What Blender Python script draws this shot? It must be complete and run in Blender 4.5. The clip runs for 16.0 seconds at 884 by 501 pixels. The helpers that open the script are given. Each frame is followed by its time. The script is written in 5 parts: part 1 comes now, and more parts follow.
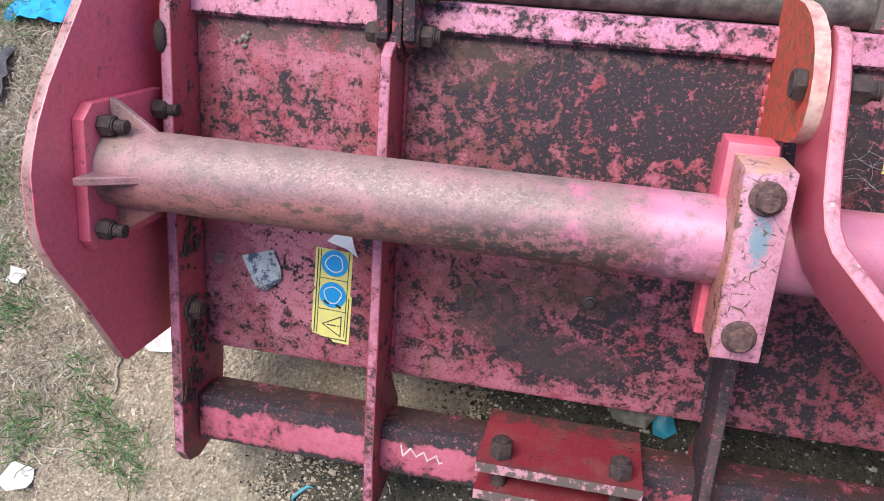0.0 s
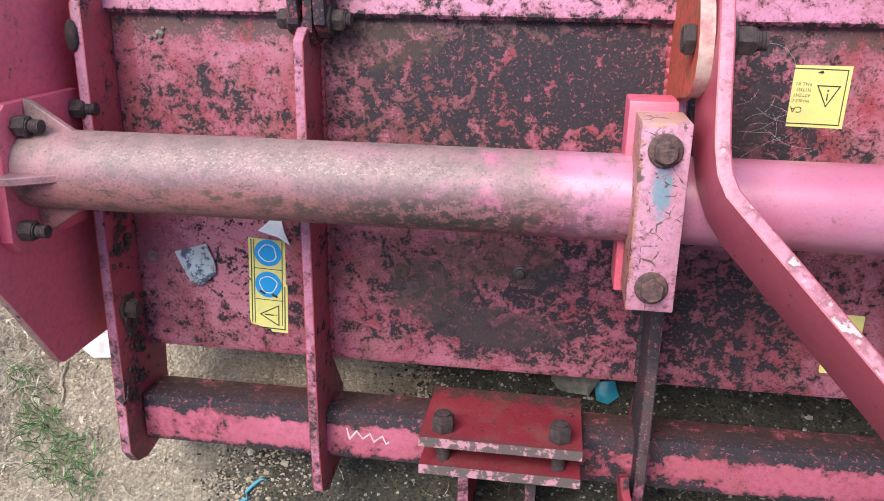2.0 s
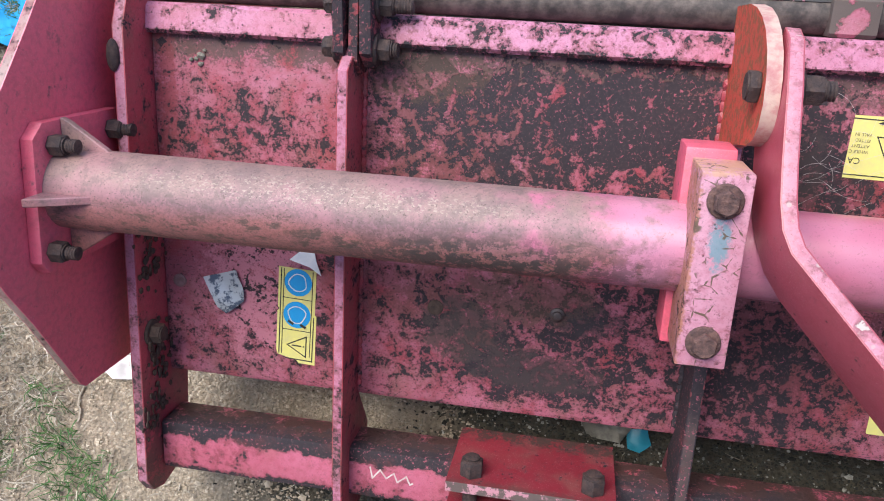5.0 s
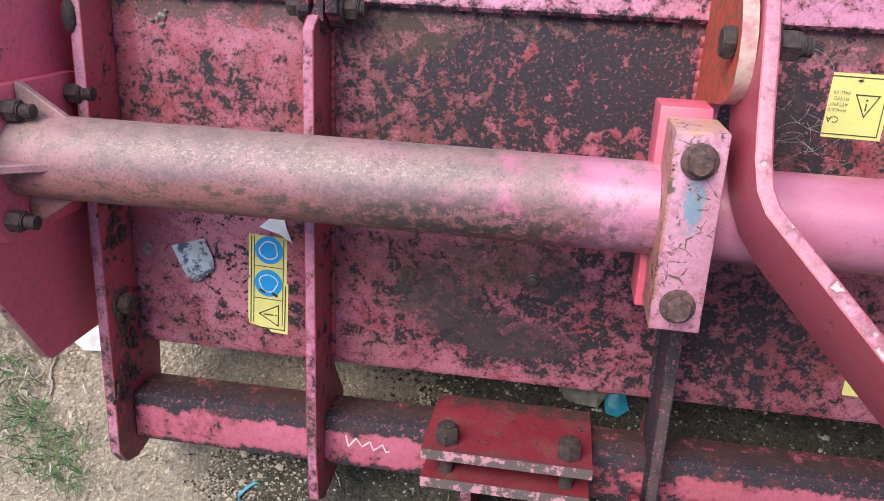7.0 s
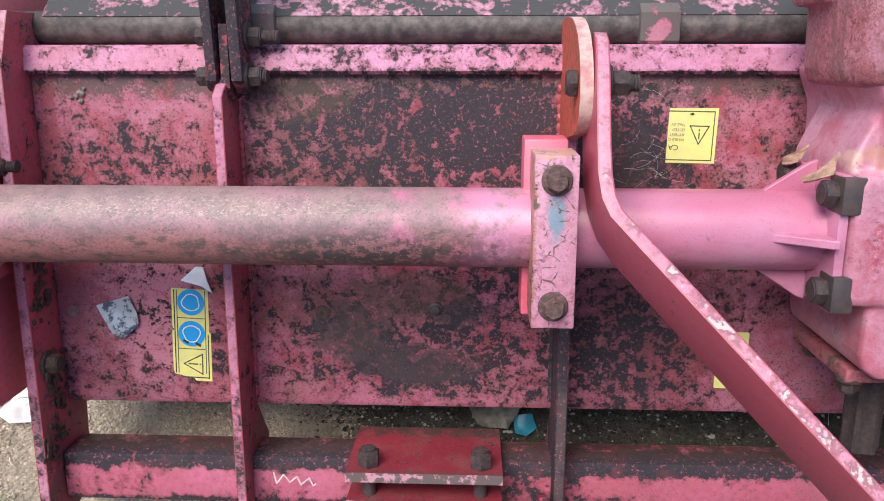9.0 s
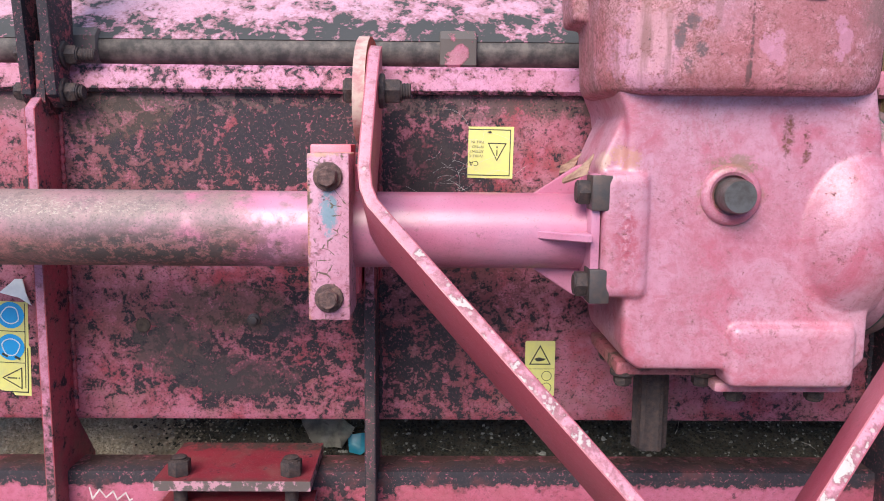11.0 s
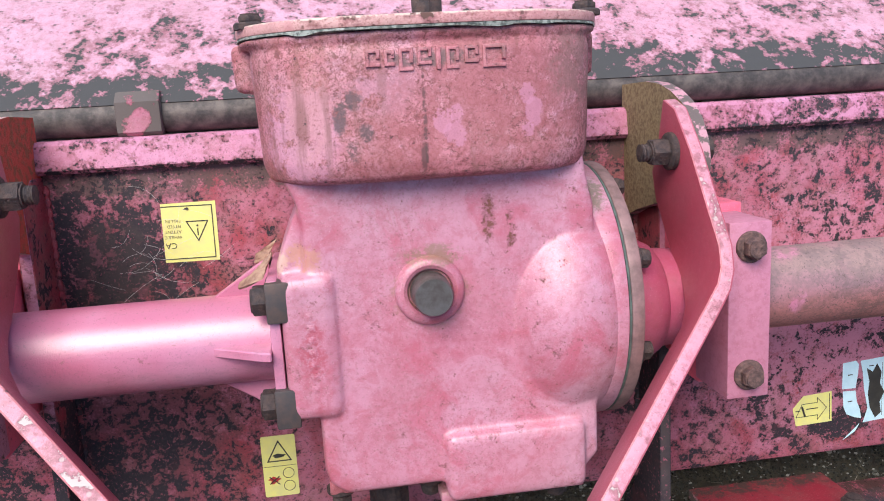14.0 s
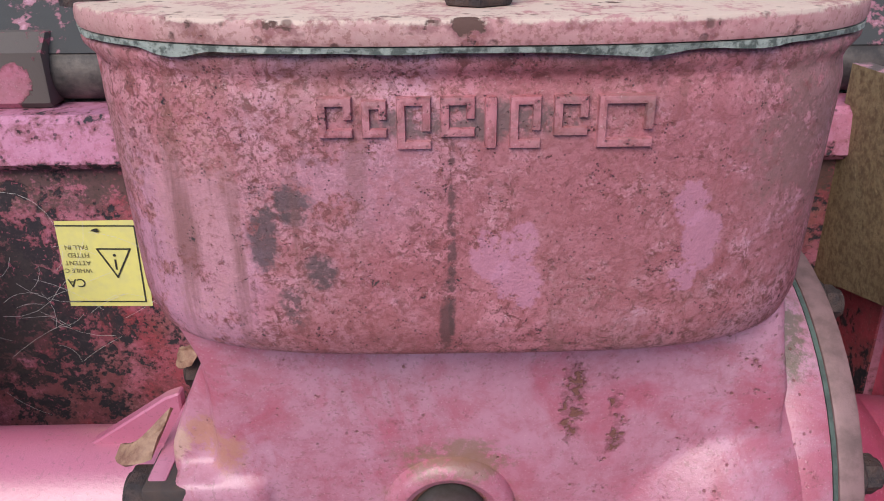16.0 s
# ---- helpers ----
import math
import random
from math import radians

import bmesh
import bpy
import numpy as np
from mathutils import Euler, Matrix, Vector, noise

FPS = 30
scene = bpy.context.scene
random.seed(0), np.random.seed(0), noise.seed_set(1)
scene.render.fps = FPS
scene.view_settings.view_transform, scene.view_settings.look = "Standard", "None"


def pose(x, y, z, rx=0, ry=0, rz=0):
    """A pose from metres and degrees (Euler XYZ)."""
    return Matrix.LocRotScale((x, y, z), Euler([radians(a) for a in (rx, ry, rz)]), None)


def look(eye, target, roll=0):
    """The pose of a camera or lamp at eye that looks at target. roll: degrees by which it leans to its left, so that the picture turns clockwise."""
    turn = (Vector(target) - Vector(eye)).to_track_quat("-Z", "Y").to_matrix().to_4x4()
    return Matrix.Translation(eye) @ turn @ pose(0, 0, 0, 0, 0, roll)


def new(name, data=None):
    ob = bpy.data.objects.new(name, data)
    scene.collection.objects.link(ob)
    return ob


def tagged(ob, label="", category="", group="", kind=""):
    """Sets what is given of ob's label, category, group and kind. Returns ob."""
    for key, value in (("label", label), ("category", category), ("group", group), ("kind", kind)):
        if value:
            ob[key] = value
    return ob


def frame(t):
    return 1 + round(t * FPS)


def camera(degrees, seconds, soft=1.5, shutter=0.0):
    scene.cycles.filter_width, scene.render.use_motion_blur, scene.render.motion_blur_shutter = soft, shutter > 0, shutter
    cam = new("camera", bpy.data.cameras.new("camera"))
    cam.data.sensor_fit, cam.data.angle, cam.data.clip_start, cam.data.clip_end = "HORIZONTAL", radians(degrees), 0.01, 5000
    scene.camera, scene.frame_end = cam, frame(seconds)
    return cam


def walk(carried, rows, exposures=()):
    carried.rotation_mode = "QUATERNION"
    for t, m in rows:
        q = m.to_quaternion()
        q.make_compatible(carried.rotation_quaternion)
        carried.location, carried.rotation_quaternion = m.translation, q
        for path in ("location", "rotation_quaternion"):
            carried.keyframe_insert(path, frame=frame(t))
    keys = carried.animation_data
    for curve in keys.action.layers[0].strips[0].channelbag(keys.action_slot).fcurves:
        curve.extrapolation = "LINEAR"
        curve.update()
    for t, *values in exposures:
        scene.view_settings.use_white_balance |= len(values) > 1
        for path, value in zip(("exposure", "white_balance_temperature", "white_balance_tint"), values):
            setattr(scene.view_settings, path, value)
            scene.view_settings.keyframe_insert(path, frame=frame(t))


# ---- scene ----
cam = camera(58.2, 16.0, 1.0)
DECK, TIP, RISE = 0.908, 34.0, 0.361
# The tiller leans forward on its hitch: MACHINE is the pose of its deck in the world.
MACHINE = pose(0, 0, RISE, TIP)
ALONG = MACHINE @ pose(0, 0, DECK, -90)
PATH = [
    (0, (0.108, 0.078, 0.081), (-0.241, 1.934, -0.577), 4.0),
    (0.5, (0.103, 0.064, 0.076), (-0.278, 1.91, -0.591), 2.5),
    (1, (0.132, 0.041, 0.063), (-0.218, 1.902, -0.58), 1.8),
    (1.5, (0.154, 0.058, 0.065), (-0.135, 1.931, -0.573), 0.7),
    (2, (0.156, 0.066, 0.062), (-0.118, 1.938, -0.588), 0.8),
    (2.5, (0.158, 0.082, 0.067), (-0.111, 1.955, -0.582), 1.0),
    (3, (0.151, 0.095, 0.074), (-0.121, 1.971, -0.564), 1.2),
    (3.5, (0.141, 0.094, 0.075), (-0.134, 1.976, -0.543), 1.8),
    (4, (0.131, 0.09, 0.071), (-0.154, 1.976, -0.53), 2.4),
    (4.2, (0.126, 0.085, 0.068), (-0.168, 1.972, -0.526), 2.7),
    (6.3, (0.13, 0.101, 0.068), (-0.186, 1.977, -0.548), 3.0),
    (6.5, (0.132, 0.101, 0.067), (-0.172, 1.975, -0.564), 3.0),
    (7, (0.137, 0.108, 0.062), (-0.131, 1.972, -0.612), 2.7),
    (7.5, (0.143, 0.093, 0.065), (-0.057, 1.959, -0.627), 1.2),
    (8, (0.153, 0.052, 0.059), (0.006, 1.944, -0.574), -0.5),
    (8.2, (0.159, 0.041, 0.051), (0.027, 1.942, -0.557), -0.9),
    (10.3, (0.184, -0.054, 0.004), (0.157, 1.928, -0.263), 1.0),
    (10.5, (0.209, -0.062, -0.011), (0.192, 1.921, -0.272), 0.8),
    (11, (0.34, -0.046, -0.031), (0.364, 1.935, -0.306), 0.5),
    (11.5, (0.499, -0.07, -0.06), (0.517, 1.907, -0.36), 0.2),
    (12, (0.566, -0.087, -0.054), (0.58, 1.886, -0.376), -3.7),
    (12.5, (0.597, -0.067, -0.05), (0.714, 1.902, -0.385), -6.7),
    (13, (0.613, -0.039, -0.014), (0.772, 1.93, -0.322), -6.1),
    (13.5, (0.58, 0.021, 0.024), (0.787, 1.986, -0.289), -4.5),
    (14, (0.548, 0.078, 0.078), (0.825, 2.021, -0.306), -3.2),
    (14.5, (0.583, 0.265, 0.113), (0.748, 2.18, -0.44), 1.3),
    (15, (0.61, 0.395, 0.156), (0.649, 2.262, -0.559), 4.0),
    (15.5, (0.618, 0.425, 0.169), (0.632, 2.266, -0.613), 1.4),
    (16, (0.621, 0.439, 0.172), (0.644, 2.263, -0.648), -0.5),
]
walk(cam, [(t, ALONG @ look(eye, target, roll)) for t, eye, target, roll in PATH], exposures=((0, 0.56), (4, 0.48), (8, 0.44), (12, 0.48), (14, 0.46), (15, 0.34), (15.5, 0.30), (16, -0.14)))

# ---- world and light ----
SUN_TURN, SUN_HIGH = -66.0, 72.0
world = bpy.data.worlds.new("sky")
scene.world = world
world.use_nodes = True
wn, wl = world.node_tree.nodes, world.node_tree.links
sky = wn.new("ShaderNodeTexSky")
sky.sky_type = "NISHITA"
sky.sun_disc = False
sky.sun_elevation, sky.sun_rotation = radians(SUN_HIGH), radians(SUN_TURN)
sky.dust_density = 1.5
wl.new(sky.outputs[0], wn["Background"].inputs[0])
wn["Background"].inputs[1].default_value = 0.175
sun = new("sun", bpy.data.lights.new("sun", "SUN"))
sun.data.energy, sun.data.angle, sun.data.color = 3.2, radians(38), (1.0, 0.93, 0.86)
sun.matrix_world = look((4 * math.sin(radians(SUN_TURN)) * math.cos(radians(SUN_HIGH)), 4 * math.cos(radians(SUN_TURN)) * math.cos(radians(SUN_HIGH)), 4 * math.sin(radians(SUN_HIGH))), (0, 0, 0))


# ---- materials ----
class Mat:
    """A node material with short helpers."""

    def __init__(self, name, rough=0.5, metal=0.0):
        self.m = bpy.data.materials.new(name)
        self.m.use_nodes = True
        self.n, self.l = self.m.node_tree.nodes, self.m.node_tree.links
        self.b = self.n["Principled BSDF"]
        self.b.inputs["Roughness"].default_value = rough
        self.b.inputs["Metallic"].default_value = metal
        self.co = self.n.new("ShaderNodeTexCoord").outputs["Object"]

    def put(self, socket, value):
        if isinstance(value, (int, float)):
            socket.default_value = value
        elif isinstance(value, tuple):
            socket.default_value = value if len(value) != 3 or socket.type == "VECTOR" else (*value, 1)
        else:
            self.l.new(value, socket)

    def noise(self, scale, detail=4.0, rough=0.55, stretch=None, warp=0.0):
        node = self.n.new("ShaderNodeTexNoise")
        node.inputs["Scale"].default_value, node.inputs["Detail"].default_value = scale, detail
        node.inputs["Roughness"].default_value, node.inputs["Distortion"].default_value = rough, warp
        if stretch:
            mp = self.n.new("ShaderNodeMapping")
            mp.inputs["Scale"].default_value = stretch
            self.l.new(self.co, mp.inputs["Vector"])
            self.l.new(mp.outputs[0], node.inputs["Vector"])
        else:
            self.l.new(self.co, node.inputs["Vector"])
        return node.outputs[0]

    def cells(self, scale, feature="F1"):
        node = self.n.new("ShaderNodeTexVoronoi")
        node.feature = feature
        node.inputs["Scale"].default_value = scale
        self.l.new(self.co, node.inputs["Vector"])
        return node.outputs["Distance"]

    def calc(self, op, a, b=0.0, c=0.0, clamp=False):
        node = self.n.new("ShaderNodeMath")
        node.operation, node.use_clamp = op, clamp
        for i, v in enumerate((a, b, c)):
            self.put(node.inputs[i], v)
        return node.outputs[0]

    def span(self, value, a, b, c=0.0, d=1.0):
        node = self.n.new("ShaderNodeMapRange")
        node.interpolation_type = "SMOOTHSTEP"
        self.put(node.inputs["Value"], value)
        for key, v in (("From Min", a), ("From Max", b), ("To Min", c), ("To Max", d)):
            node.inputs[key].default_value = v
        return node.outputs[0]

    def mix(self, fac, a, b):
        node = self.n.new("ShaderNodeMix")
        node.data_type = "RGBA"
        self.put(node.inputs["Factor"], fac)
        self.put(node.inputs[6], a)
        self.put(node.inputs[7], b)
        return node.outputs[2]

    def zone(self, centre, size, inner=0.4):
        """1 inside an ellipsoid round centre, 0 outside."""
        mp = self.n.new("ShaderNodeMapping")
        mp.vector_type = "TEXTURE"
        mp.inputs["Location"].default_value, mp.inputs["Scale"].default_value = centre, size
        self.l.new(self.co, mp.inputs["Vector"])
        ln = self.n.new("ShaderNodeVectorMath")
        ln.operation = "LENGTH"
        self.l.new(mp.outputs[0], ln.inputs[0])
        return self.span(ln.outputs["Value"], inner, 1.0, 1.0, 0.0)

    def axis(self, which):
        node = self.n.new("ShaderNodeSeparateXYZ")
        self.l.new(self.co, node.inputs[0])
        return node.outputs[which]

    def bump(self, height, strength=0.3, distance=0.001):
        node = self.n.new("ShaderNodeBump")
        node.inputs["Strength"].default_value, node.inputs["Distance"].default_value = strength, distance
        self.put(node.inputs["Height"], height)
        self.l.new(node.outputs[0], self.b.inputs["Normal"])

    def done(self, colour, rough=None):
        self.put(self.b.inputs["Base Color"], colour)
        if rough is not None:
            self.put(self.b.inputs["Roughness"], rough)
        return self.m


PINK, RED, ROSE = (0.45, 0.150, 0.218), (0.29, 0.032, 0.050), (0.57, 0.265, 0.375)
DARK, RUST, SOIL = (0.025, 0.022, 0.030), (0.105, 0.034, 0.040), (0.22, 0.15, 0.12)


def worn_paint(name, base, faded, wear=0.5, scale=60.0, zones=(), rust=0.4, chips=DARK, rough=0.42, grime=0.3, red=None, speck=0.3, speck_colour=DARK, stains_and_light=(), veins=0.0, cover=(), speck_cut=0.575, speck_scale=430, sheen=1.5, blotch=(), pit=0.0008, pale=False, runs=0.0):
    """Red paint gone pink, chipped down to dark metal. wear: how much has gone; zones: (centre, size, more or less of
    it);
    stains_and_light: (centre, size, colour, strength) of dirt or fading on the paint, and of painted light and
    shading."""
    m = Mat(name)
    m.b.inputs["IOR"].default_value = sheen
    parts = ((m.noise(scale, 4, 0.55, warp=0.5), 0.47), (m.noise(scale * 3.4, 5, 0.65), 0.28), (m.noise(scale * 0.33, 3, 0.55), 0.25), (m.noise(scale * 0.1, 2, 0.5), 0.12))
    mass = 0.0
    for value, share in parts:
        mass = m.calc("MULTIPLY_ADD", value, share, mass)
    for centre, size, more in zones:
        mass = m.calc("MULTIPLY_ADD", m.zone(centre, size, 0.3), more, mass)
    limit = 0.72 - 0.3 * wear
    dots = m.calc("MULTIPLY", m.span(m.cells(scale * 2.6), 0.16, 0.30, 1.0, 0.0), m.span(mass, limit - 0.11, limit - 0.04))
    bare = m.calc("MAXIMUM", m.span(mass, limit, limit + 0.030), m.calc("MULTIPLY", dots, 0.7))
    edge = m.span(mass, limit - 0.075, limit)
    tone = m.mix(m.span(m.noise(6, 3), 0.35, 0.68), base, faded)
    tone = m.mix(m.calc("MULTIPLY", m.span(m.noise(130, 5, 0.7), 0.4, 0.7), 0.35), tone, red or RED)
    for size, colour, share in blotch:
        tone = m.mix(m.calc("MULTIPLY", m.span(m.noise(size, 6, 0.68, warp=0.8), 0.48, 0.64), share), tone, colour)
    if red:
        tone = m.mix(m.span(m.noise(13, 5, 0.65), 0.48, 0.66), tone, red)
    tone = m.mix(m.calc("MULTIPLY", edge, 0.62), tone, (0.19, 0.042, 0.055))
    tone = m.mix(m.calc("MULTIPLY", m.span(m.noise(24, 6, 0.65), 0.42, 0.75), grime), tone, SOIL)
    thick = m.span(m.noise(17, 4, 0.6), 0.35, 0.7, 0.03, -0.03)
    tone = m.mix(m.calc("MULTIPLY", m.span(m.calc("ADD", m.noise(speck_scale, 4, 0.7), thick), speck_cut, speck_cut + 0.065), speck), tone, speck_colour)
    tone = m.mix(m.calc("MULTIPLY", m.span(m.noise(900, 2, 0.6), 0.6, 0.75), 0.35), tone, (0.72, 0.5, 0.5))
    ragged = m.calc("ADD", m.span(m.noise(55, 5, 0.7), 0.32, 0.68, -0.42, 0.42), m.span(m.noise(330, 5, 0.7), 0.35, 0.65, -0.28, 0.28))
    torn = m.calc("MULTIPLY_ADD", ragged, 1.7, 1.0)
    for centre, size, colour, strength in stains_and_light:
        soft = m.span(m.calc("MULTIPLY", m.zone(centre, size, 0.1), torn), 0.2, 0.95)
        tone = m.mix(m.calc("MULTIPLY", soft, strength), tone, colour)
    if runs:
        wash = m.calc("MULTIPLY", m.span(m.noise(70, 5, 0.62, (1, 0.10, 1)), 0.5, 0.66), m.span(m.noise(9, 3), 0.4, 0.6))
        tone = m.mix(m.calc("MULTIPLY", wash, runs), tone, (0.20, 0.085, 0.075))
    if veins:
        line = m.calc("MULTIPLY", m.span(m.calc("ADD", m.cells(75, "DISTANCE_TO_EDGE"), m.span(m.noise(60, 3), 0.3, 0.7, -0.06, 0.06)), 0.012, 0.035, 1.0, 0.0), m.span(m.noise(38, 3), 0.46, 0.52))
        tone = m.mix(m.calc("MULTIPLY", line, veins), tone, (0.12, 0.085, 0.055))
    if pale:
        rust = -9.0
    metal = m.mix(m.span(m.noise(28, 5, 0.65), 0.62 - 0.25 * rust, 0.80 - 0.25 * rust), chips, RUST)
    metal = m.mix(m.span(m.noise(16, 4, 0.6), 0.42, 0.62), metal, chips if pale else (0.030, 0.025, 0.032))
    metal = m.mix(m.span(m.noise(300, 4, 0.7), 0.48, 0.75), metal, chips if pale else (0.075, 0.050, 0.058))
    metal = metal if pale else m.mix(m.span(m.noise(240, 5, 0.72, warp=0.5), 0.585, 0.63), metal, (0.36, 0.10, 0.14))
    m.bump(m.calc("ADD", m.calc("MULTIPLY", bare, -1.0), m.calc("MULTIPLY", m.noise(420, 5, 0.7), 0.5)), 0.6, pit)
    whole = m.mix(bare, tone, metal)
    for centre, size, colour, strength in cover:
        soft = m.span(m.calc("MULTIPLY", m.zone(centre, size, 0.2), torn), 0.25, 0.6)
        whole = m.mix(m.calc("MULTIPLY", soft, strength), whole, colour)
    return m.done(whole, m.calc("ADD", m.span(bare, 0, 1, rough, 0.70), m.calc("MULTIPLY", m.noise(90, 4), 0.14)))


def plain(name, colour, other, scale=60.0, rough=0.6, metal=0.0, bump=0.3, lo=0.35, hi=0.7, fine=400.0, depth=0.0008):
    m = Mat(name, rough, metal)
    tone = m.mix(m.span(m.noise(scale, 6, 0.65), lo, hi), colour, other)
    m.bump(m.calc("ADD", m.noise(fine, 4, 0.7), m.noise(scale, 4, 0.6)), bump, depth)
    return m.done(tone, m.calc("MULTIPLY_ADD", m.noise(scale * 1.7, 4), 0.3, rough - 0.15))


# where the paint of the deck has gone, and where it has kept
DECK_BARE = [
    ((0.10, -0.045, 0), (0.33, 0.12, 0.1), 0.055),
    ((0.17, -0.035, 0), (0.11, 0.075, 0.1), 0.055),
    ((0.03, -0.30, 0), (0.17, 0.085, 0.1), 0.045),
    ((0.08, -0.335, 0), (0.10, 0.04, 0.1), 0.05),
    ((0.32, -0.07, 0), (0.13, 0.11, 0.1), 0.07),
    ((0.20, -0.24, 0), (0.14, 0.13, 0.1), 0.05),
    ((0.35, -0.29, 0), (0.12, 0.11, 0.1), 0.055),
    ((-0.21, -0.06, 0), (0.09, 0.07, 0.1), 0.045),
    ((-0.18, -0.31, 0), (0.12, 0.06, 0.1), 0.02),
]
DECK_KEPT = [
    ((-0.02, -0.366, 0), (0.30, 0.03, 0.1), -0.03),
    ((-0.31, -0.22, 0), (0.06, 0.11, 0.1), -0.07),
    ((-0.26, 0.0, 0), (0.12, 0.04, 0.1), -0.05),
    ((-0.16, -0.02, 0), (0.07, 0.07, 0.1), -0.07),
    ((0.58, -0.33, 0), (0.16, 0.12, 0.1), -0.07),
    ((0.46, -0.03, 0), (0.07, 0.10, 0.1), -0.05),
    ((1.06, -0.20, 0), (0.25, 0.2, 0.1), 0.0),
    ((1.15, -0.34, 0), (0.06, 0.03, 0.1), 0.12),
]
MUD = (0.085, 0.062, 0.052)
# the pale patch at lower left brightens the deck against the tube's shadow
deck_paint = worn_paint("chipped_deck_paint", PINK, (0.52, 0.17, 0.25), 0.43, 74, DECK_BARE + DECK_KEPT, grime=0.45, rust=0.25, speck=0.7, speck_cut=0.560, speck_scale=300, blotch=[(10, (0.27, 0.055, 0.075), 0.55), (26, (0.33, 0.09, 0.10), 0.4), (5, (0.52, 0.22, 0.31), 0.5)], cover=[((0.02, -0.282, 0), (0.075, 0.058, 0.1), (0.080, 0.060, 0.058), 0.75), ((0.10, -0.322, 0), (0.115, 0.038, 0.1), (0.062, 0.048, 0.050), 0.8), ((0.155, -0.255, 0), (0.06, 0.028, 0.1), (0.040, 0.036, 0.044), 0.7), ((0.09, -0.235, 0), (0.11, 0.045, 0.1), (0.115, 0.075, 0.058), 0.55), ((-0.04, 0.0, 0), (0.10, 0.05, 0.1), (0.10, 0.065, 0.045), 0.5), ((0.33, -0.08, 0), (0.06, 0.08, 0.1), (0.06, 0.046, 0.046), 0.6)], red=(0.36, 0.055, 0.075), stains_and_light=[((1.12, -0.2, 0), (0.30, 0.26, 0.1), (0.56, 0.23, 0.32), 0.75), ((-0.22, -0.25, 0), (0.12, 0.17, 0.1), (0.60, 0.24, 0.31), 0.85), ((0.3, 0.015, 0), (3, 0.035, 0.1), MUD, 0.85), ((0.03, -0.26, 0), (0.16, 0.09, 0.1), (0.16, 0.08, 0.07), 0.55), ((-0.01, -0.08, 0), (0.17, 0.13, 0.1), (0.15, 0.06, 0.055), 0.7), ((0.36, -0.22, 0), (0.17, 0.22, 0.1), (0.17, 0.055, 0.06), 0.75), ((-0.05, -0.2, 0), (0.10, 0.13, 0.1), (0.20, 0.07, 0.07), 0.5), ((-0.135, -0.15, 0), (0.025, 0.25, 0.1), (0.32, 0.06, 0.075), 0.5), ((-0.325, -0.05, 0), (0.022, 0.3, 0.1), (0.28, 0.055, 0.065), 0.7)])
rail_paint = worn_paint("rail_paint", (0.57, 0.25, 0.40), (0.50, 0.17, 0.26), 0.24, 80, [((0.3, 0.020, 0.01), (3, 0.012, 0.1), 0.10), ((0.05, 0.05, 0.01), (0.5, 0.008, 0.1), 0.05), ((0.15, 0.04, 0.01), (0.3, 0.03, 0.1), 0.05), ((1.1, 0.04, 0.01), (0.3, 0.03, 0.1), 0.05)], grime=0.2)
strap_paint = worn_paint("strap_paint", PINK, ROSE, 0.80, 80, [((0.364, 0.062, -0.011), (0.017, 0.015, 0.03), -0.22), ((0.372, 0.072, -0.011), (0.014, 0.014, 0.03), -0.20)], grime=0.4, pale=True, chips=(0.115, 0.095, 0.088))
# rib and end plate sides deeper red than their rims: shading painted in
shaded_rib_paint = worn_paint("shaded_rib_paint", (0.42, 0.065, 0.09), (0.34, 0.042, 0.06), 0.36, 55, [((0.268, -0.40, 0.03), (0.05, 0.27, 0.07), 0.22), ((0.892, -0.35, 0.03), (0.03, 0.36, 0.1), 0.24)], grime=0.45)
rim_paint = worn_paint("rim_paint", (0.54, 0.22, 0.33), ROSE, 0.30, 60, [((0.3, -0.42, 0.05), (3, 0.13, 0.06), 0.07), ((0.268, -0.33, 0.06), (0.03, 0.2, 0.05), 0.17), ((0.892, -0.30, 0.06), (0.03, 0.25, 0.05), 0.22), ((0.3, -0.53, 0.03), (3, 0.05, 0.06), 0.09)], chips=(0.085, 0.062, 0.062), grime=0.3)
end_paint = worn_paint("end_plate_paint", (0.50, 0.075, 0.11), (0.43, 0.055, 0.08), 0.25, 60, grime=0.4, stains_and_light=[((-0.345, -0.47, 0.05), (0.05, 0.12, 0.05), MUD, 0.7)])
rubbed_rim = worn_paint("rubbed_rim", (0.37, 0.29, 0.26), (0.40, 0.24, 0.24), 0.28, 50, chips=(0.15, 0.12, 0.11), grime=0.5, red=(0.42, 0.19, 0.20))
bar_paint = worn_paint("front_bar_paint", (0.53, 0.15, 0.24), (0.46, 0.10, 0.15), 0.36, 40, [((0.3, -0.438, 0.03), (3, 0.017, 0.05), 0.17), ((0.3, -0.497, 0.03), (3, 0.013, 0.03), 0.13), ((0.25, -0.47, 0.03), (0.2, 0.05, 0.03), 0.04), ((-0.165, -0.470, 0.03), (0.07, 0.024, 0.03), -0.10), ((-0.03, -0.470, 0.03), (0.06, 0.03, 0.03), -0.06), ((0.62, -0.468, 0.03), (0.5, 0.018, 0.02), -0.10)], rust=0.5, grime=0.25, stains_and_light=[((0.3, -0.431, 0.0), (3, 0.009, 0.045), (0.075, 0.035, 0.032), 0.97)], cover=[((0.3, -0.4315, -0.005), (3, 0.004, 0.034), (0.06, 0.032, 0.030), 0.7)])
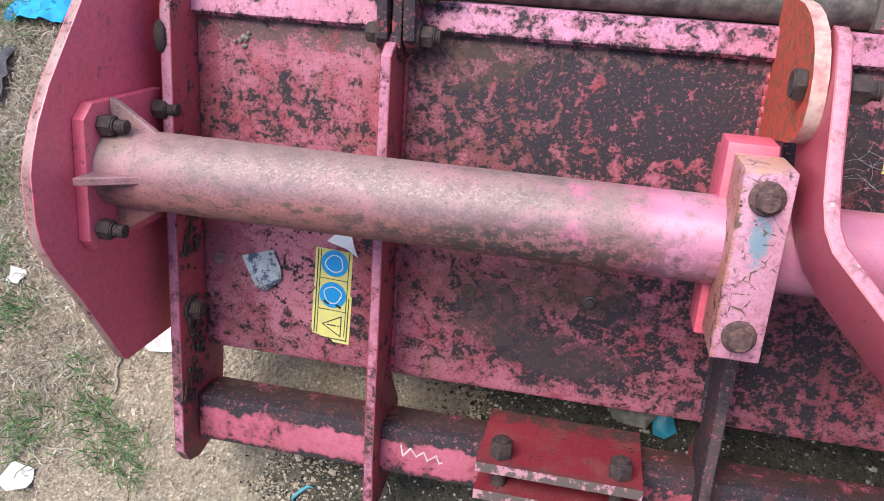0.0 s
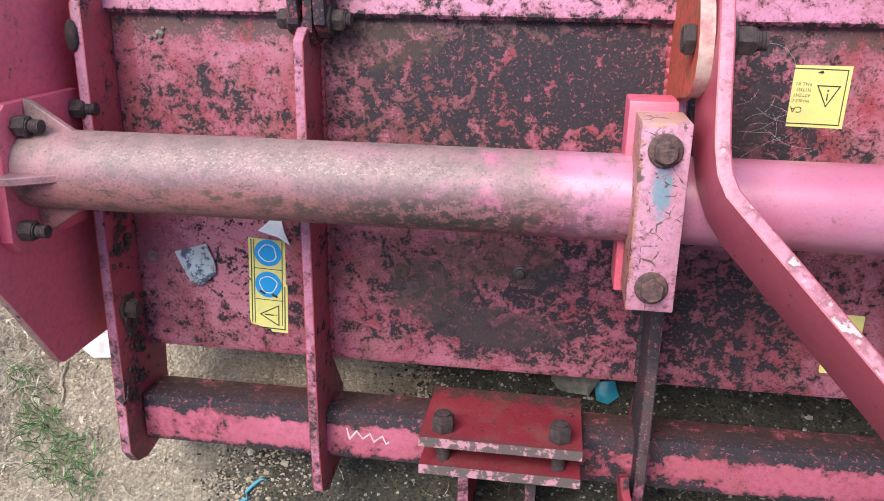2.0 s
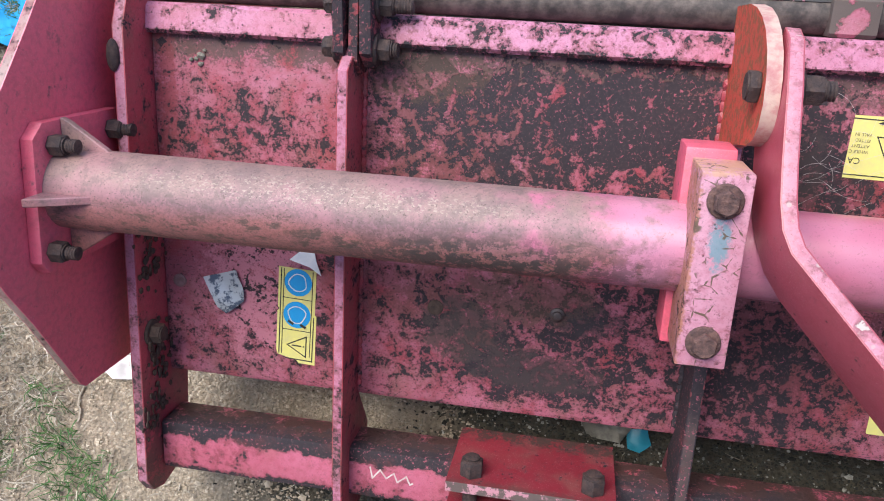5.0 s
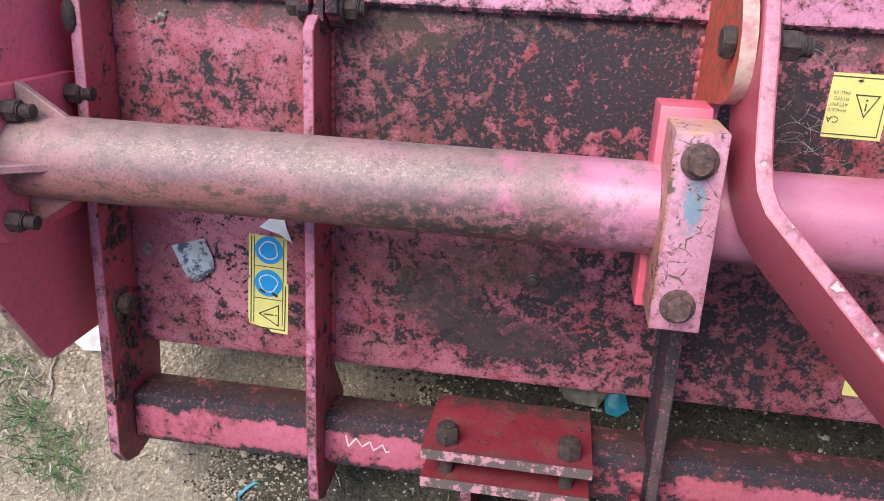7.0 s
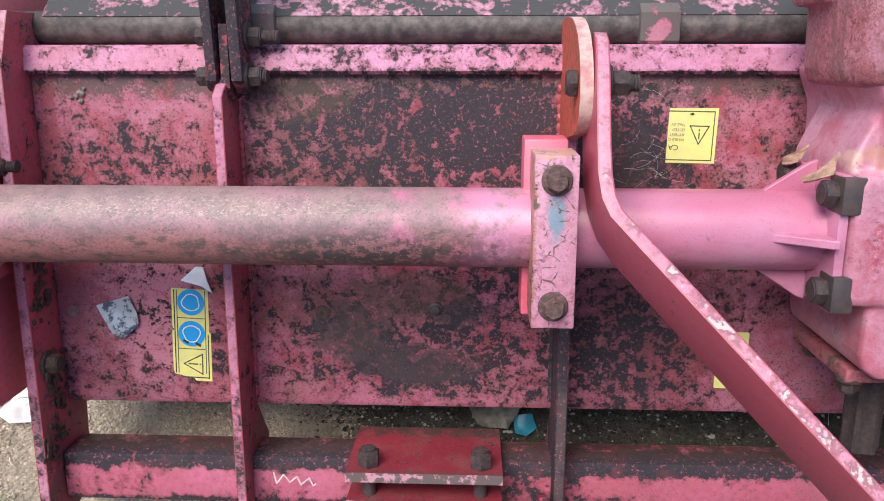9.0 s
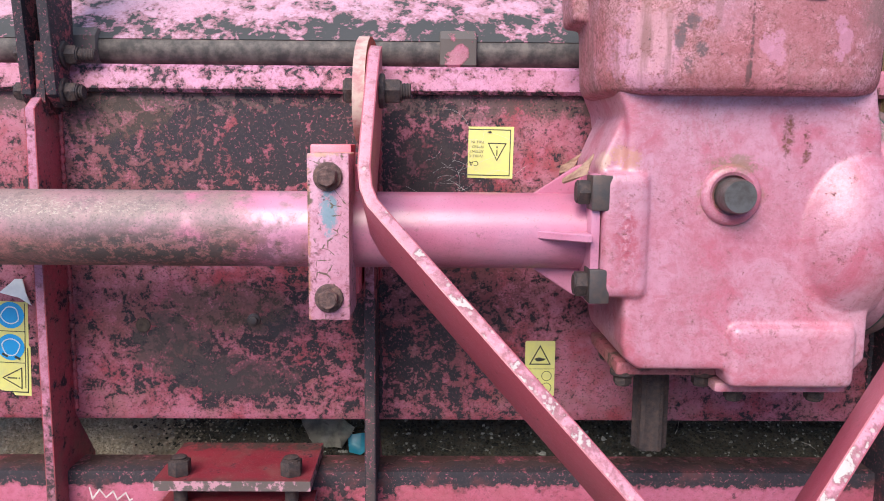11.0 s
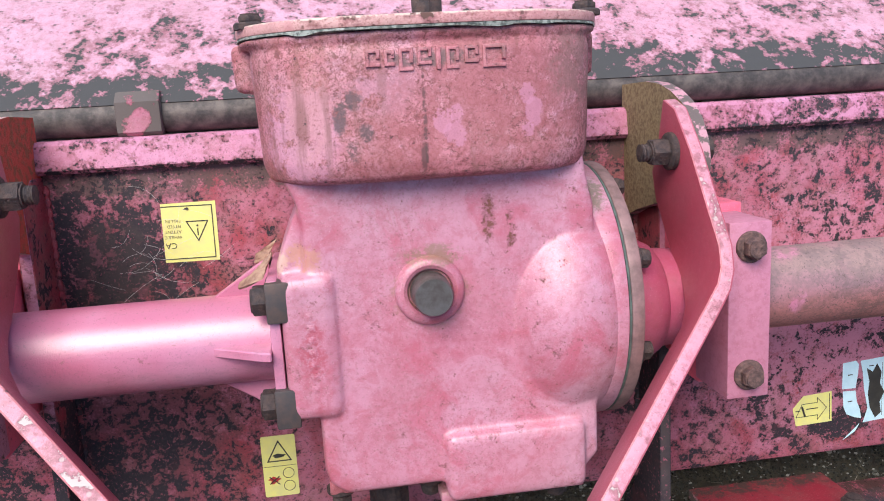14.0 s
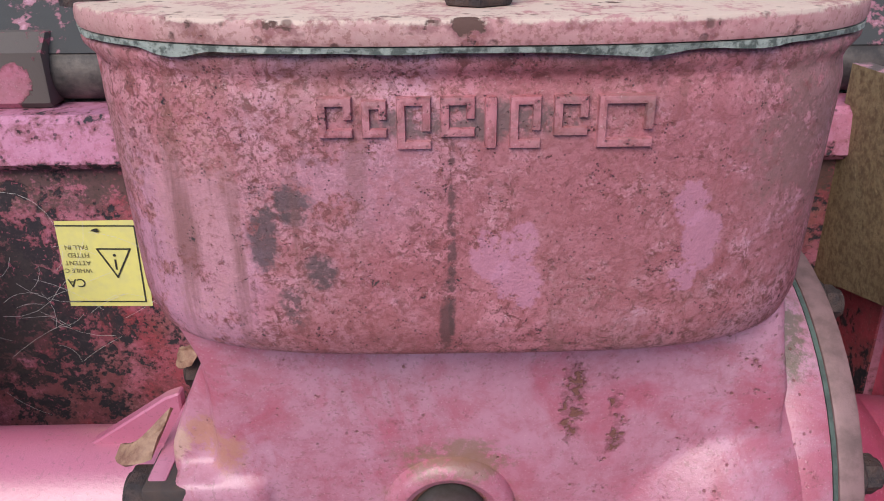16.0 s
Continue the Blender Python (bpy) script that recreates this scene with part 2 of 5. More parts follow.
board_paint = worn_paint("trailing_board_paint", (0.58, 0.33, 0.43), (0.55, 0.29, 0.38), 0.30, 48, [((0.5, 0.088, -0.02), (3, 0.06, 0.07), 0.11), ((0.6, 0.13, -0.1), (0.5, 0.06, 0.1), 0.05), ((-0.22, 0.16, -0.12), (0.13, 0.10, 0.1), -0.08)], grime=0.3, pale=True, chips=(0.050, 0.050, 0.051))
fresh_paint = worn_paint("side_plate_paint", (0.80, 0.110, 0.205), (0.77, 0.100, 0.175), 0.02, 50, grime=0.08, rough=0.42, sheen=2.2, speck=0.1)
mast_paint = worn_paint("mast_paint", (0.40, 0.055, 0.090), (0.42, 0.075, 0.118), 0.02, 60, grime=0.12, rough=0.36, sheen=1.8, speck=0.15)
red_paint = worn_paint("red_bracket_paint", (0.27, 0.018, 0.038), (0.21, 0.017, 0.032), 0.17, 60, grime=0.35, stains_and_light=[((0.58, -0.43, -0.034), (2, 0.05, 0.058), (0.060, 0.040, 0.036), 0.97), ((0.58, -0.436, 0.09), (2, 0.05, 0.02), (0.10, 0.05, 0.045), 0.6)])
clamp_paint = worn_paint("clamp_paint", (0.62, 0.33, 0.44), (0.56, 0.25, 0.35), 0.15, 90, [((0.219, -0.12, 0.17), (0.008, 0.3, 0.1), 0.04)], chips=(0.13, 0.075, 0.045), grime=0.2, veins=0.95, stains_and_light=[((0.2195, -0.128, 0.165), (0.008, 0.3, 0.1), (0.40, 0.17, 0.095), 0.8), ((0.2405, -0.043, 0.165), (0.1, 0.009, 0.1), (0.56, 0.33, 0.22), 0.85), ((0.2405, -0.10, 0.2), (0.014, 0.04, 0.03), (0.12, 0.30, 0.36), 0.8), ((0.2405, -0.062, 0.2), (0.022, 0.022, 0.02), (0.10, 0.05, 0.045), 0.9), ((0.2405, -0.183, 0.2), (0.02, 0.02, 0.02), (0.16, 0.05, 0.05), 0.8)])
clean_clamp_paint = worn_paint("clean_clamp_paint", (0.54, 0.20, 0.30), (0.58, 0.24, 0.34), 0.0, 60, sheen=1.9, grime=0.06, speck=0.1)
# deep red low on the dome paints its shading, beige left corner paints sunlight
gear_paint = worn_paint("gearbox_paint", (0.51, 0.190, 0.265), (0.57, 0.300, 0.40), 0.06, 120, [((0.679, -0.022, 0.2), (0.009, 0.034, 0.1), 0.15), ((0.698, -0.030, 0.2), (0.008, 0.028, 0.1), 0.13), ((0.77, -0.08, 0.2), (0.05, 0.05, 0.1), 0.02)], grime=0.10, rough=0.34, sheen=1.8, pale=True, pit=0.0012, blotch=[(15, (0.46, 0.085, 0.14), 0.7), (22, (0.60, 0.31, 0.42), 0.45), (70, (0.42, 0.10, 0.14), 0.4)], chips=(0.19, 0.062, 0.045), speck=0.35, speck_colour=(0.20, 0.09, 0.07), stains_and_light=[((0.632, -0.052, 0.192), (0.05, 0.016, 0.02), (0.20, 0.16, 0.08), 0.6), ((0.524, -0.046, 0.18), (0.026, 0.022, 0.05), (0.52, 0.25, 0.16), 0.7), ((0.506, -0.050, 0.18), (0.012, 0.016, 0.05), (0.64, 0.44, 0.33), 0.6), ((0.755, -0.195, 0.14), (0.09, 0.05, 0.05), (0.44, 0.065, 0.11), 0.6), ((0.745, -0.03, 0.15), (0.05, 0.03, 0.05), (0.46, 0.085, 0.14), 0.5), ((0.78, -0.01, 0.17), (0.03, 0.03, 0.06), (0.14, 0.12, 0.06), 0.8), ((0.526, -0.125, 0.19), (0.024, 0.060, 0.02), (0.40, 0.055, 0.09), 0.75), ((0.627, -0.081, 0.191), (0.05, 0.05, 0.008), (0.28, 0.15, 0.09), 0.7), ((0.6, -0.275, 0.12), (0.12, 0.012, 0.1), (0.25, 0.16, 0.09), 0.7)])
HOOD_STAINS = [((0.535, 0.055, 0.2), (0.05, 0.07, 0.1), (0.60, 0.29, 0.41), 0.7), ((0.60, 0.085, 0.22), (0.05, 0.03, 0.06), (0.60, 0.30, 0.40), 0.5), ((0.69, 0.075, 0.22), (0.15, 0.085, 0.1), (0.38, 0.125, 0.145), 0.65), ((0.60, 0.03, 0.22), (0.07, 0.05, 0.1), (0.36, 0.115, 0.13), 0.55), ((0.77, 0.10, 0.2), (0.07, 0.07, 0.1), (0.22, 0.13, 0.12), 0.6), ((0.637, 0.106, 0.22), (0.066, 0.0105, 0.04), (0.15, 0.105, 0.105), 0.8), ((0.54, 0.07, 0.2), (0.03, 0.07, 0.1), (0.45, 0.22, 0.12), 0.25), ((0.563, 0.066, 0.22), (0.009, 0.026, 0.06), (0.075, 0.06, 0.062), 0.8), ((0.574, 0.078, 0.22), (0.012, 0.012, 0.06), (0.075, 0.06, 0.062), 0.8), ((0.582, 0.052, 0.22), (0.010, 0.012, 0.06), (0.075, 0.06, 0.062), 0.8), ((0.572, 0.040, 0.22), (0.009, 0.018, 0.06), (0.075, 0.06, 0.062), 0.7), ((0.6275, 0.065, 0.22), (0.0026, 0.07, 0.06), (0.10, 0.05, 0.05), 0.8), ((0.6255, 0.03, 0.22), (0.004, 0.035, 0.06), (0.10, 0.05, 0.05), 0.8)]
CLEAN = (0.57, 0.25, 0.36)
hood_paint = worn_paint("gear_case_paint", (0.50, 0.155, 0.185), (0.58, 0.26, 0.31), 0.13, 260, [((0.6, 0.02, 0.2), (0.2, 0.015, 0.06), 0.03)], chips=(0.075, 0.055, 0.055), grime=0.35, pit=0.0018, blotch=[(20, (0.60, 0.33, 0.42), 0.6), (32, (0.36, 0.10, 0.11), 0.6), (210, (0.15, 0.045, 0.045), 0.9), (90, (0.28, 0.075, 0.075), 0.6)], speck=0.75, speck_colour=(0.19, 0.06, 0.055), speck_cut=0.532, runs=0.7, speck_scale=600, stains_and_light=HOOD_STAINS, cover=[((x, y, 0.22), (a, b, 0.06), CLEAN, 0.6) for x, y, a, b in ((0.641, 0.060, 0.011, 0.015), (0.650, 0.047, 0.013, 0.016), (0.652, 0.064, 0.008, 0.010), (0.709, 0.076, 0.010, 0.012), (0.714, 0.062, 0.011, 0.017), (0.708, 0.048, 0.008, 0.010))])
# the cream layer on the lid's top face is sunlight put into the colour
lid_paint = worn_paint("gear_lid_paint", (0.56, 0.26, 0.28), (0.62, 0.36, 0.35), 0.14, 55, [((0.637, 0.1375, 0.230), (0.3, 0.005, 0.02), 0.06)], pale=True, chips=(0.12, 0.060, 0.050), grime=0.3, speck=0.5, speck_colour=(0.25, 0.09, 0.07), speck_cut=0.53, stains_and_light=[((0.637, 0.1392, 0.11), (3, 0.004, 3), (0.70, 0.54, 0.46), 0.95)])


def dusty_tube():
    """Glossy pink paint under dust: cream on top with some of the highlight painted in, lilac below it, orange rust
    and dark streaks along the underside.
    """
    m = Mat("tube_paint", 0.34)
    m.b.inputs["IOR"].default_value = 1.8
    x, v = m.axis(0), m.calc("MULTIPLY_ADD", m.axis(1), 12.66, 2.063)
    v = m.calc("ADD", v, m.span(m.noise(20, 4, 0.6, (0.3, 1, 1)), 0.3, 0.7, -0.10, 0.10))
    fine, mid = m.noise(330, 5, 0.7), m.noise(70, 6, 0.7)
    along = m.calc("ADD", x, m.span(m.noise(22, 5, 0.65), 0.3, 0.7, -0.09, 0.09))
    dusty = m.calc("MAXIMUM", m.span(along, 0.05, 0.25, 1.0, 0.0), m.span(along, 0.86, 0.95))
    clean = m.mix(m.span(m.noise(9, 3), 0.35, 0.65), (0.50, 0.145, 0.235), (0.56, 0.235, 0.355))
    clean = m.mix(m.calc("MULTIPLY", m.span(m.noise(60, 6, 0.75), 0.62, 0.68), 0.6), clean, (0.20, 0.09, 0.08))
    dust = m.mix(m.span(fine, 0.38, 0.62), (0.32, 0.155, 0.185), (0.20, 0.11, 0.12))
    dust = m.mix(m.calc("MULTIPLY", m.span(v, 0.58, 0.85), 0.6), dust, (0.30, 0.20, 0.165))
    dust = m.mix(m.calc("MULTIPLY", m.span(m.noise(30, 6, 0.7), 0.45, 0.62), 0.6), dust, (0.17, 0.11, 0.11))
    dust = m.mix(m.calc("MULTIPLY", m.span(m.noise(14, 4, 0.6), 0.5, 0.65), 0.5), dust, (0.42, 0.18, 0.22))
    dust = m.mix(m.calc("MULTIPLY", m.span(mid, 0.5, 0.62), 0.5), dust, (0.12, 0.08, 0.08))
    low = m.mix(m.span(fine, 0.4, 0.62), (0.40, 0.140, 0.130), (0.27, 0.10, 0.092))
    dust = m.mix(m.calc("MULTIPLY", m.span(v, 0.62, 0.28), 0.8), dust, low)
    tone = m.mix(m.calc("MULTIPLY", dusty, m.span(m.calc("ADD", mid, m.calc("MULTIPLY", dusty, 0.5)), 0.55, 0.85)), clean, dust)
    streak = m.calc("MULTIPLY", m.span(m.noise(110, 7, 0.75, (0.45, 1, 1)), 0.50, 0.58), m.span(v, 0.62, 0.38))
    streak = m.calc("MULTIPLY", streak, m.span(along, 0.12, 0.24, 1.0, 0.15))
    streak = m.calc("MULTIPLY", streak, m.span(m.noise(40, 4, 0.6), 0.36, 0.50))
    tone = m.mix(m.calc("MULTIPLY", streak, 0.85), tone, (0.085, 0.058, 0.045))
    patch = m.calc("MULTIPLY", m.zone((0.06, -0.143, 0.16), (0.22, 0.036, 0.05), 0.15), m.span(m.noise(85, 7, 0.78), 0.475, 0.495))
    tone = m.mix(m.calc("MULTIPLY", patch, 0.92), tone, (0.036, 0.032, 0.034))
    worn = m.calc("MULTIPLY", m.zone((1.25, -0.137, 0.155), (0.36, 0.040, 0.06), 0.3), m.span(m.noise(62, 7, 0.76, (0.6, 1, 1)), 0.50, 0.55))
    tone = m.mix(m.calc("MULTIPLY", worn, 0.8), tone, (0.07, 0.05, 0.045))
    flake = m.calc("MULTIPLY", m.zone((-0.10, -0.099, 0.162), (0.28, 0.018, 0.03), 0.3), m.span(m.noise(420, 5, 0.75, (0.6, 1, 1)), 0.53, 0.60))
    tone = m.mix(m.calc("MULTIPLY", flake, 0.7), tone, (0.44, 0.345, 0.29))
    tone = m.mix(m.calc("MULTIPLY", m.span(m.noise(380, 4, 0.75), 0.575, 0.63), m.span(dusty, 0.0, 1.0, 0.25, 0.8)), tone, (0.09, 0.055, 0.052))
    m.bump(m.calc("ADD", m.calc("MULTIPLY", streak, -0.6), m.calc("MULTIPLY", fine, 0.7)), 0.5, 0.0008)
    return m.done(tone, m.span(dusty, 0, 1, 0.33, 0.62))


tube_paint = dusty_tube()
guard_paint = worn_paint("guard_paint", (0.40, 0.055, 0.085), (0.33, 0.04, 0.06), 0.2, 60, [((0.25, -0.445, 0.09), (0.03, 0.02, 0.03), 0.12), ((0.911, -0.445, 0.09), (0.03, 0.02, 0.03), 0.12)], grime=0.35, chips=(0.06, 0.045, 0.042))
socket_paint = worn_paint("socket_paint", (0.38, 0.058, 0.125), (0.42, 0.088, 0.16), 0.03, 60, grime=0.15, sheen=1.7, speck=0.15)
mark_paint = worn_paint("raised_mark_paint", (0.49, 0.155, 0.185), (0.56, 0.23, 0.27), 0.16, 200, grime=0.45, chips=(0.12, 0.075, 0.07), blotch=[(90, (0.28, 0.075, 0.075), 0.6), (40, (0.20, 0.12, 0.115), 0.6)], speck=0.6, speck_colour=(0.25, 0.08, 0.08))
cover_paint = worn_paint("front_cover_paint", (0.40, 0.11, 0.15), (0.36, 0.14, 0.15), 0.35, 60, grime=0.8, chips=(0.16, 0.11, 0.085))
iron = plain("rusty_iron", (0.046, 0.037, 0.040), (0.105, 0.070, 0.062), 150, 0.7, 0.25, 1.0, depth=0.0016)
rust_bolt = plain("rusty_bolt", (0.085, 0.052, 0.052), (0.20, 0.115, 0.10), 170, 0.75, 0.1, 1.0, depth=0.0016)
dark_steel = plain("dark_steel", (0.075, 0.068, 0.07), (0.12, 0.085, 0.075), 80, 0.55, 0.4, 0.4)
flange_grey = plain("grey_flange", (0.29, 0.175, 0.175), (0.17, 0.105, 0.10), 70, 0.6, 0.2, 0.4)
dark_gasket = plain("dark_gasket", (0.09, 0.13, 0.11), (0.05, 0.06, 0.055), 90, 0.7)
wall_mat = plain("sky_block_brown", (0.12, 0.095, 0.08), (0.08, 0.065, 0.055), 3, 0.9, bump=0.4)
steel = plain("dull_steel", (0.17, 0.16, 0.155), (0.11, 0.095, 0.085), 70, 0.45, 0.6, 0.3)
pipe_mat = plain("dark_hinge_pipe", (0.048, 0.042, 0.042), (0.15, 0.125, 0.112), 55, 0.6, 0.2, 0.5)
gasket_mat = plain("gasket", (0.31, 0.34, 0.31), (0.09, 0.105, 0.095), 260, 0.8, 0.0, 0.8, 0.44, 0.60)
rock_mat = plain("rough_stone", (0.11, 0.10, 0.08), (0.46, 0.45, 0.38), 55, 0.9, 0.0, 1.0, 0.46, 0.66, depth=0.002)
mud = plain("dry_mud", (0.10, 0.07, 0.055), (0.05, 0.035, 0.03), 150, 0.95, 0.0, 1.0)
rubble_rust = plain("orange_rust_paint", (0.58, 0.085, 0.055), (0.30, 0.10, 0.045), 120, 0.75, 0.0, 1.0, 0.48, 0.58, depth=0.002)
yellow = plain("label_yellow", (0.80, 0.76, 0.235), (0.70, 0.67, 0.27), 60, 0.45, bump=0.1)
label_black = plain("label_black", (0.03, 0.03, 0.025), (0.05, 0.05, 0.04), 60, 0.5, bump=0.1)
label_faint = plain("faint_print", (0.20, 0.18, 0.08), (0.12, 0.11, 0.06), 60, 0.5, bump=0.1)
label_blue = plain("label_blue", (0.015, 0.33, 0.75), (0.02, 0.37, 0.78), 60, 0.45, bump=0.1)
label_white = plain("label_white", (0.80, 0.86, 0.88), (0.66, 0.74, 0.78), 60, 0.5, bump=0.2)
chart_white = plain("chart_white", (0.60, 0.84, 0.90), (0.50, 0.74, 0.82), 60, 0.5, bump=0.2)
label_red = plain("label_red", (0.5, 0.04, 0.04), (0.4, 0.05, 0.04), 60, 0.5, bump=0.1)
moss_rust = plain("mossy_rust", (0.33, 0.245, 0.135), (0.17, 0.11, 0.06), 240, 0.9, 0.0, 0.9)
arm_paint = worn_paint("arm_paint", (0.36, 0.06, 0.08), RED, 0.66, 80, [((-0.1, 0.15, 0.06), (0.1, 0.3, 0.018), 0.12)], grime=0.4)
foil = plain("dull_foil", (0.50, 0.56, 0.60), (0.08, 0.11, 0.16), 75, 0.35, 0.3, 0.4, 0.47, 0.56)
paper = plain("white_paper", (0.74, 0.75, 0.76), (0.60, 0.61, 0.62), 40, 0.8, bump=0.2)
blue_cloth = plain("blue_cloth", (0.01, 0.30, 0.60), (0.02, 0.36, 0.68), 40, 0.8, bump=0.2)
dark_cloth = plain("dark_cloth", (0.06, 0.065, 0.075), (0.10, 0.10, 0.11), 30, 0.85, bump=0.3)
teal_plastic = plain("teal_plastic", (0.02, 0.25, 0.36), (0.03, 0.30, 0.42), 60, 0.4, bump=0.2)
grey_plastic = plain("grey_plastic", (0.26, 0.25, 0.21), (0.11, 0.11, 0.10), 60, 0.5, bump=0.3)


def pieces(name, dark, mid, light, rough=0.85, pale=0.6):
    """Loose small pieces, each with a tone of its own."""
    m = Mat(name, rough)
    pick = m.n.new("ShaderNodeNewGeometry").outputs["Random Per Island"]
    tone = m.mix(m.span(pick, 0.0, 0.55), dark, mid)
    tone = m.mix(m.span(pick, pale, 1.0), tone, light)
    return m.done(m.mix(m.calc("MULTIPLY", m.span(m.noise(200, 3), 0.4, 0.7), 0.35), tone, dark))


straw = pieces("straw", (0.18, 0.155, 0.115), (0.40, 0.365, 0.295), (0.66, 0.62, 0.53))
green = pieces("grass", (0.04, 0.10, 0.03), (0.075, 0.19, 0.055), (0.17, 0.27, 0.10), 0.6)
# grey pebbles near the tiller, their colour darkened for its shade
shade_stone = pieces("shade_pebble", (0.018, 0.019, 0.016), (0.060, 0.060, 0.050), (0.46, 0.46, 0.41), pale=0.84)
stone = pieces("pebble", (0.29, 0.245, 0.185), (0.43, 0.365, 0.275), (0.60, 0.53, 0.42), pale=0.75)
blue_strip = plain("blue_strip", (0.05, 0.30, 0.42), (0.10, 0.36, 0.46), 60, 0.4, bump=0.2)
scuffed_edge = worn_paint("scuffed_edge", (0.60, 0.27, 0.34), (0.56, 0.24, 0.33), 0.31, 46, [((0.42, -0.30, 0.31), (0.13, 0.16, 0.14), 0.05), ((0.72, -0.30, 0.31), (0.13, 0.16, 0.14), 0.04)], chips=(0.54, 0.46, 0.44), grime=0.25, rust=0.0, pale=True)
lug_edge = plain("bleached_edge", (0.56, 0.43, 0.37), (0.45, 0.19, 0.20), 70, 0.8, bump=0.5)
pale_edge = plain("rubbed_pale_edge", (0.54, 0.27, 0.33), (0.13, 0.10, 0.095), 75, 0.6, 0.0, 0.6, 0.44, 0.50)
tan_tab = plain("tan_lock_tab", (0.40, 0.25, 0.17), (0.22, 0.11, 0.08), 130, 0.65, 0.0, 0.6)
cobweb = plain("cobweb", (0.75, 0.73, 0.70), (0.6, 0.58, 0.56), 40, 0.8)
smear_white = plain("white_smear", (0.72, 0.68, 0.66), (0.55, 0.42, 0.42), 120, 0.7, bump=0.2)


# ---- mesh helpers ----
def box(bm, x0, x1, y0, y1, z0, z1, bevel=0.0, turn=None):
    made = bmesh.ops.create_cube(bm, size=1.0)["verts"]
    m = pose((x0 + x1) / 2, (y0 + y1) / 2, (z0 + z1) / 2) @ (turn or Matrix()) @ Matrix.Diagonal((x1 - x0, y1 - y0, z1 - z0, 1))
    bmesh.ops.transform(bm, matrix=m, verts=made)
    if bevel:
        edges = list({e for v in made for e in v.link_edges})
        bmesh.ops.bevel(bm, geom=edges, offset=bevel, segments=2, affect="EDGES", profile=0.6)
    return bm


def rod(bm, a, b, r, r2=None, seg=24, bevel=0.0):
    """A solid round from a to b."""
    a, b = Vector(a), Vector(b)
    made = bmesh.ops.create_cone(bm, cap_ends=True, segments=seg, radius1=r, radius2=r if r2 is None else r2, depth=(b - a).length)["verts"]
    turn = (b - a).to_track_quat("Z", "Y").to_matrix().to_4x4()
    bmesh.ops.transform(bm, matrix=Matrix.Translation((a + b) / 2) @ turn, verts=made)
    if bevel:
        rims = [e for e in {e for v in made for e in v.link_edges} if len(e.link_faces) == 2 and any(len(f.verts) > 4 for f in e.link_faces)]
        bmesh.ops.bevel(bm, geom=rims, offset=bevel, segments=2, affect="EDGES", profile=0.5)
    return bm


def prism(bm, outline, axis, a, b, bevel=0.0, rim=0):
    """An outline in the plane across axis ('X': y, z; 'Y': x, z; 'Z': x, y), solid from a to b."""
    def at(u, v, w):
        return {"X": (w, u, v), "Y": (u, w, v), "Z": (u, v, w)}[axis]
    low = [bm.verts.new(at(u, v, a)) for u, v in outline]
    high = [bm.verts.new(at(u, v, b)) for u, v in outline]
    faces = [bm.faces.new(low[::-1]), bm.faces.new(high)]
    for i in range(len(low)):
        j = (i + 1) % len(low)
        faces.append(bm.faces.new((low[i], low[j], high[j], high[i])))
        faces[-1].material_index = rim
    bmesh.ops.recalc_face_normals(bm, faces=faces)
    if bevel:
        edges = [e for f in faces[:2] for e in f.edges]
        bmesh.ops.bevel(bm, geom=list(set(edges)), offset=bevel, segments=2, affect="EDGES", profile=0.6)
    return bm


def sweep(bm, spine, widths, thick, height, bevel=0.0015, edged=False, square=True):
    """A flat bar: spine runs along the middle of its upper edge, widths say where its broad side goes from there."""
    rings = []
    for i, p in enumerate(spine):
        p = Vector(p)
        ahead = (Vector(spine[min(i + 1, len(spine) - 1)]) - Vector(spine[max(i - 1, 0)])).normalized()
        w = Vector(widths[i])
        w = (w - ahead * w.dot(ahead) if square else w).normalized()
        side = ahead.cross(w).normalized() * thick / 2
        h = height[i] if isinstance(height, list) else height
        rings.append([bm.verts.new(q) for q in (p - side, p + side, p + side + w * h, p - side + w * h)])
    faces = [bm.faces.new(rings[0]), bm.faces.new(rings[-1][::-1])]
    for r, s in zip(rings, rings[1:]):
        for k in range(4):
            faces.append(bm.faces.new((r[k], s[k], s[(k + 1) % 4], r[(k + 1) % 4])))
            faces[-1].material_index = 1 if k == 0 and edged else 0
    bmesh.ops.recalc_face_normals(bm, faces=faces)
    if bevel:
        edges = [e for e in bm.edges if len(e.link_faces) == 2 and e.calc_face_angle(0) > 0.9]
        bmesh.ops.bevel(bm, geom=edges, offset=bevel, segments=2, affect="EDGES", profile=0.6)
    return bm


def rounded(w, h, r, seg=6):
    """A rectangle with round corners about the origin, as (u, v) points."""
    out = []
    for cx, cy, a in ((w / 2 - r, h / 2 - r, 0), (-w / 2 + r, h / 2 - r, 90), (-w / 2 + r, -h / 2 + r, 180), (w / 2 - r, -h / 2 + r, 270)):
        out += [(cx + r * math.cos(radians(a + 90 * k / seg)), cy + r * math.sin(radians(a + 90 * k / seg))) for k in range(seg + 1)]
    return out


def part(name, bm, material, parent=None, label="", sharp=35.0):
    """Links a bmesh as one mesh object under a thing or a part."""
    mesh = bpy.data.meshes.new(name)
    bm.to_mesh(mesh)
    bm.free()
    for m in material if isinstance(material, list) else [material]:
        mesh.materials.append(m)
    for p in mesh.polygons:
        p.use_smooth = True
    mesh.set_sharp_from_angle(angle=radians(sharp))
    ob = new(name, mesh)
    ob.parent = parent
    return tagged(ob, label)


def fresh():
    return bmesh.new()


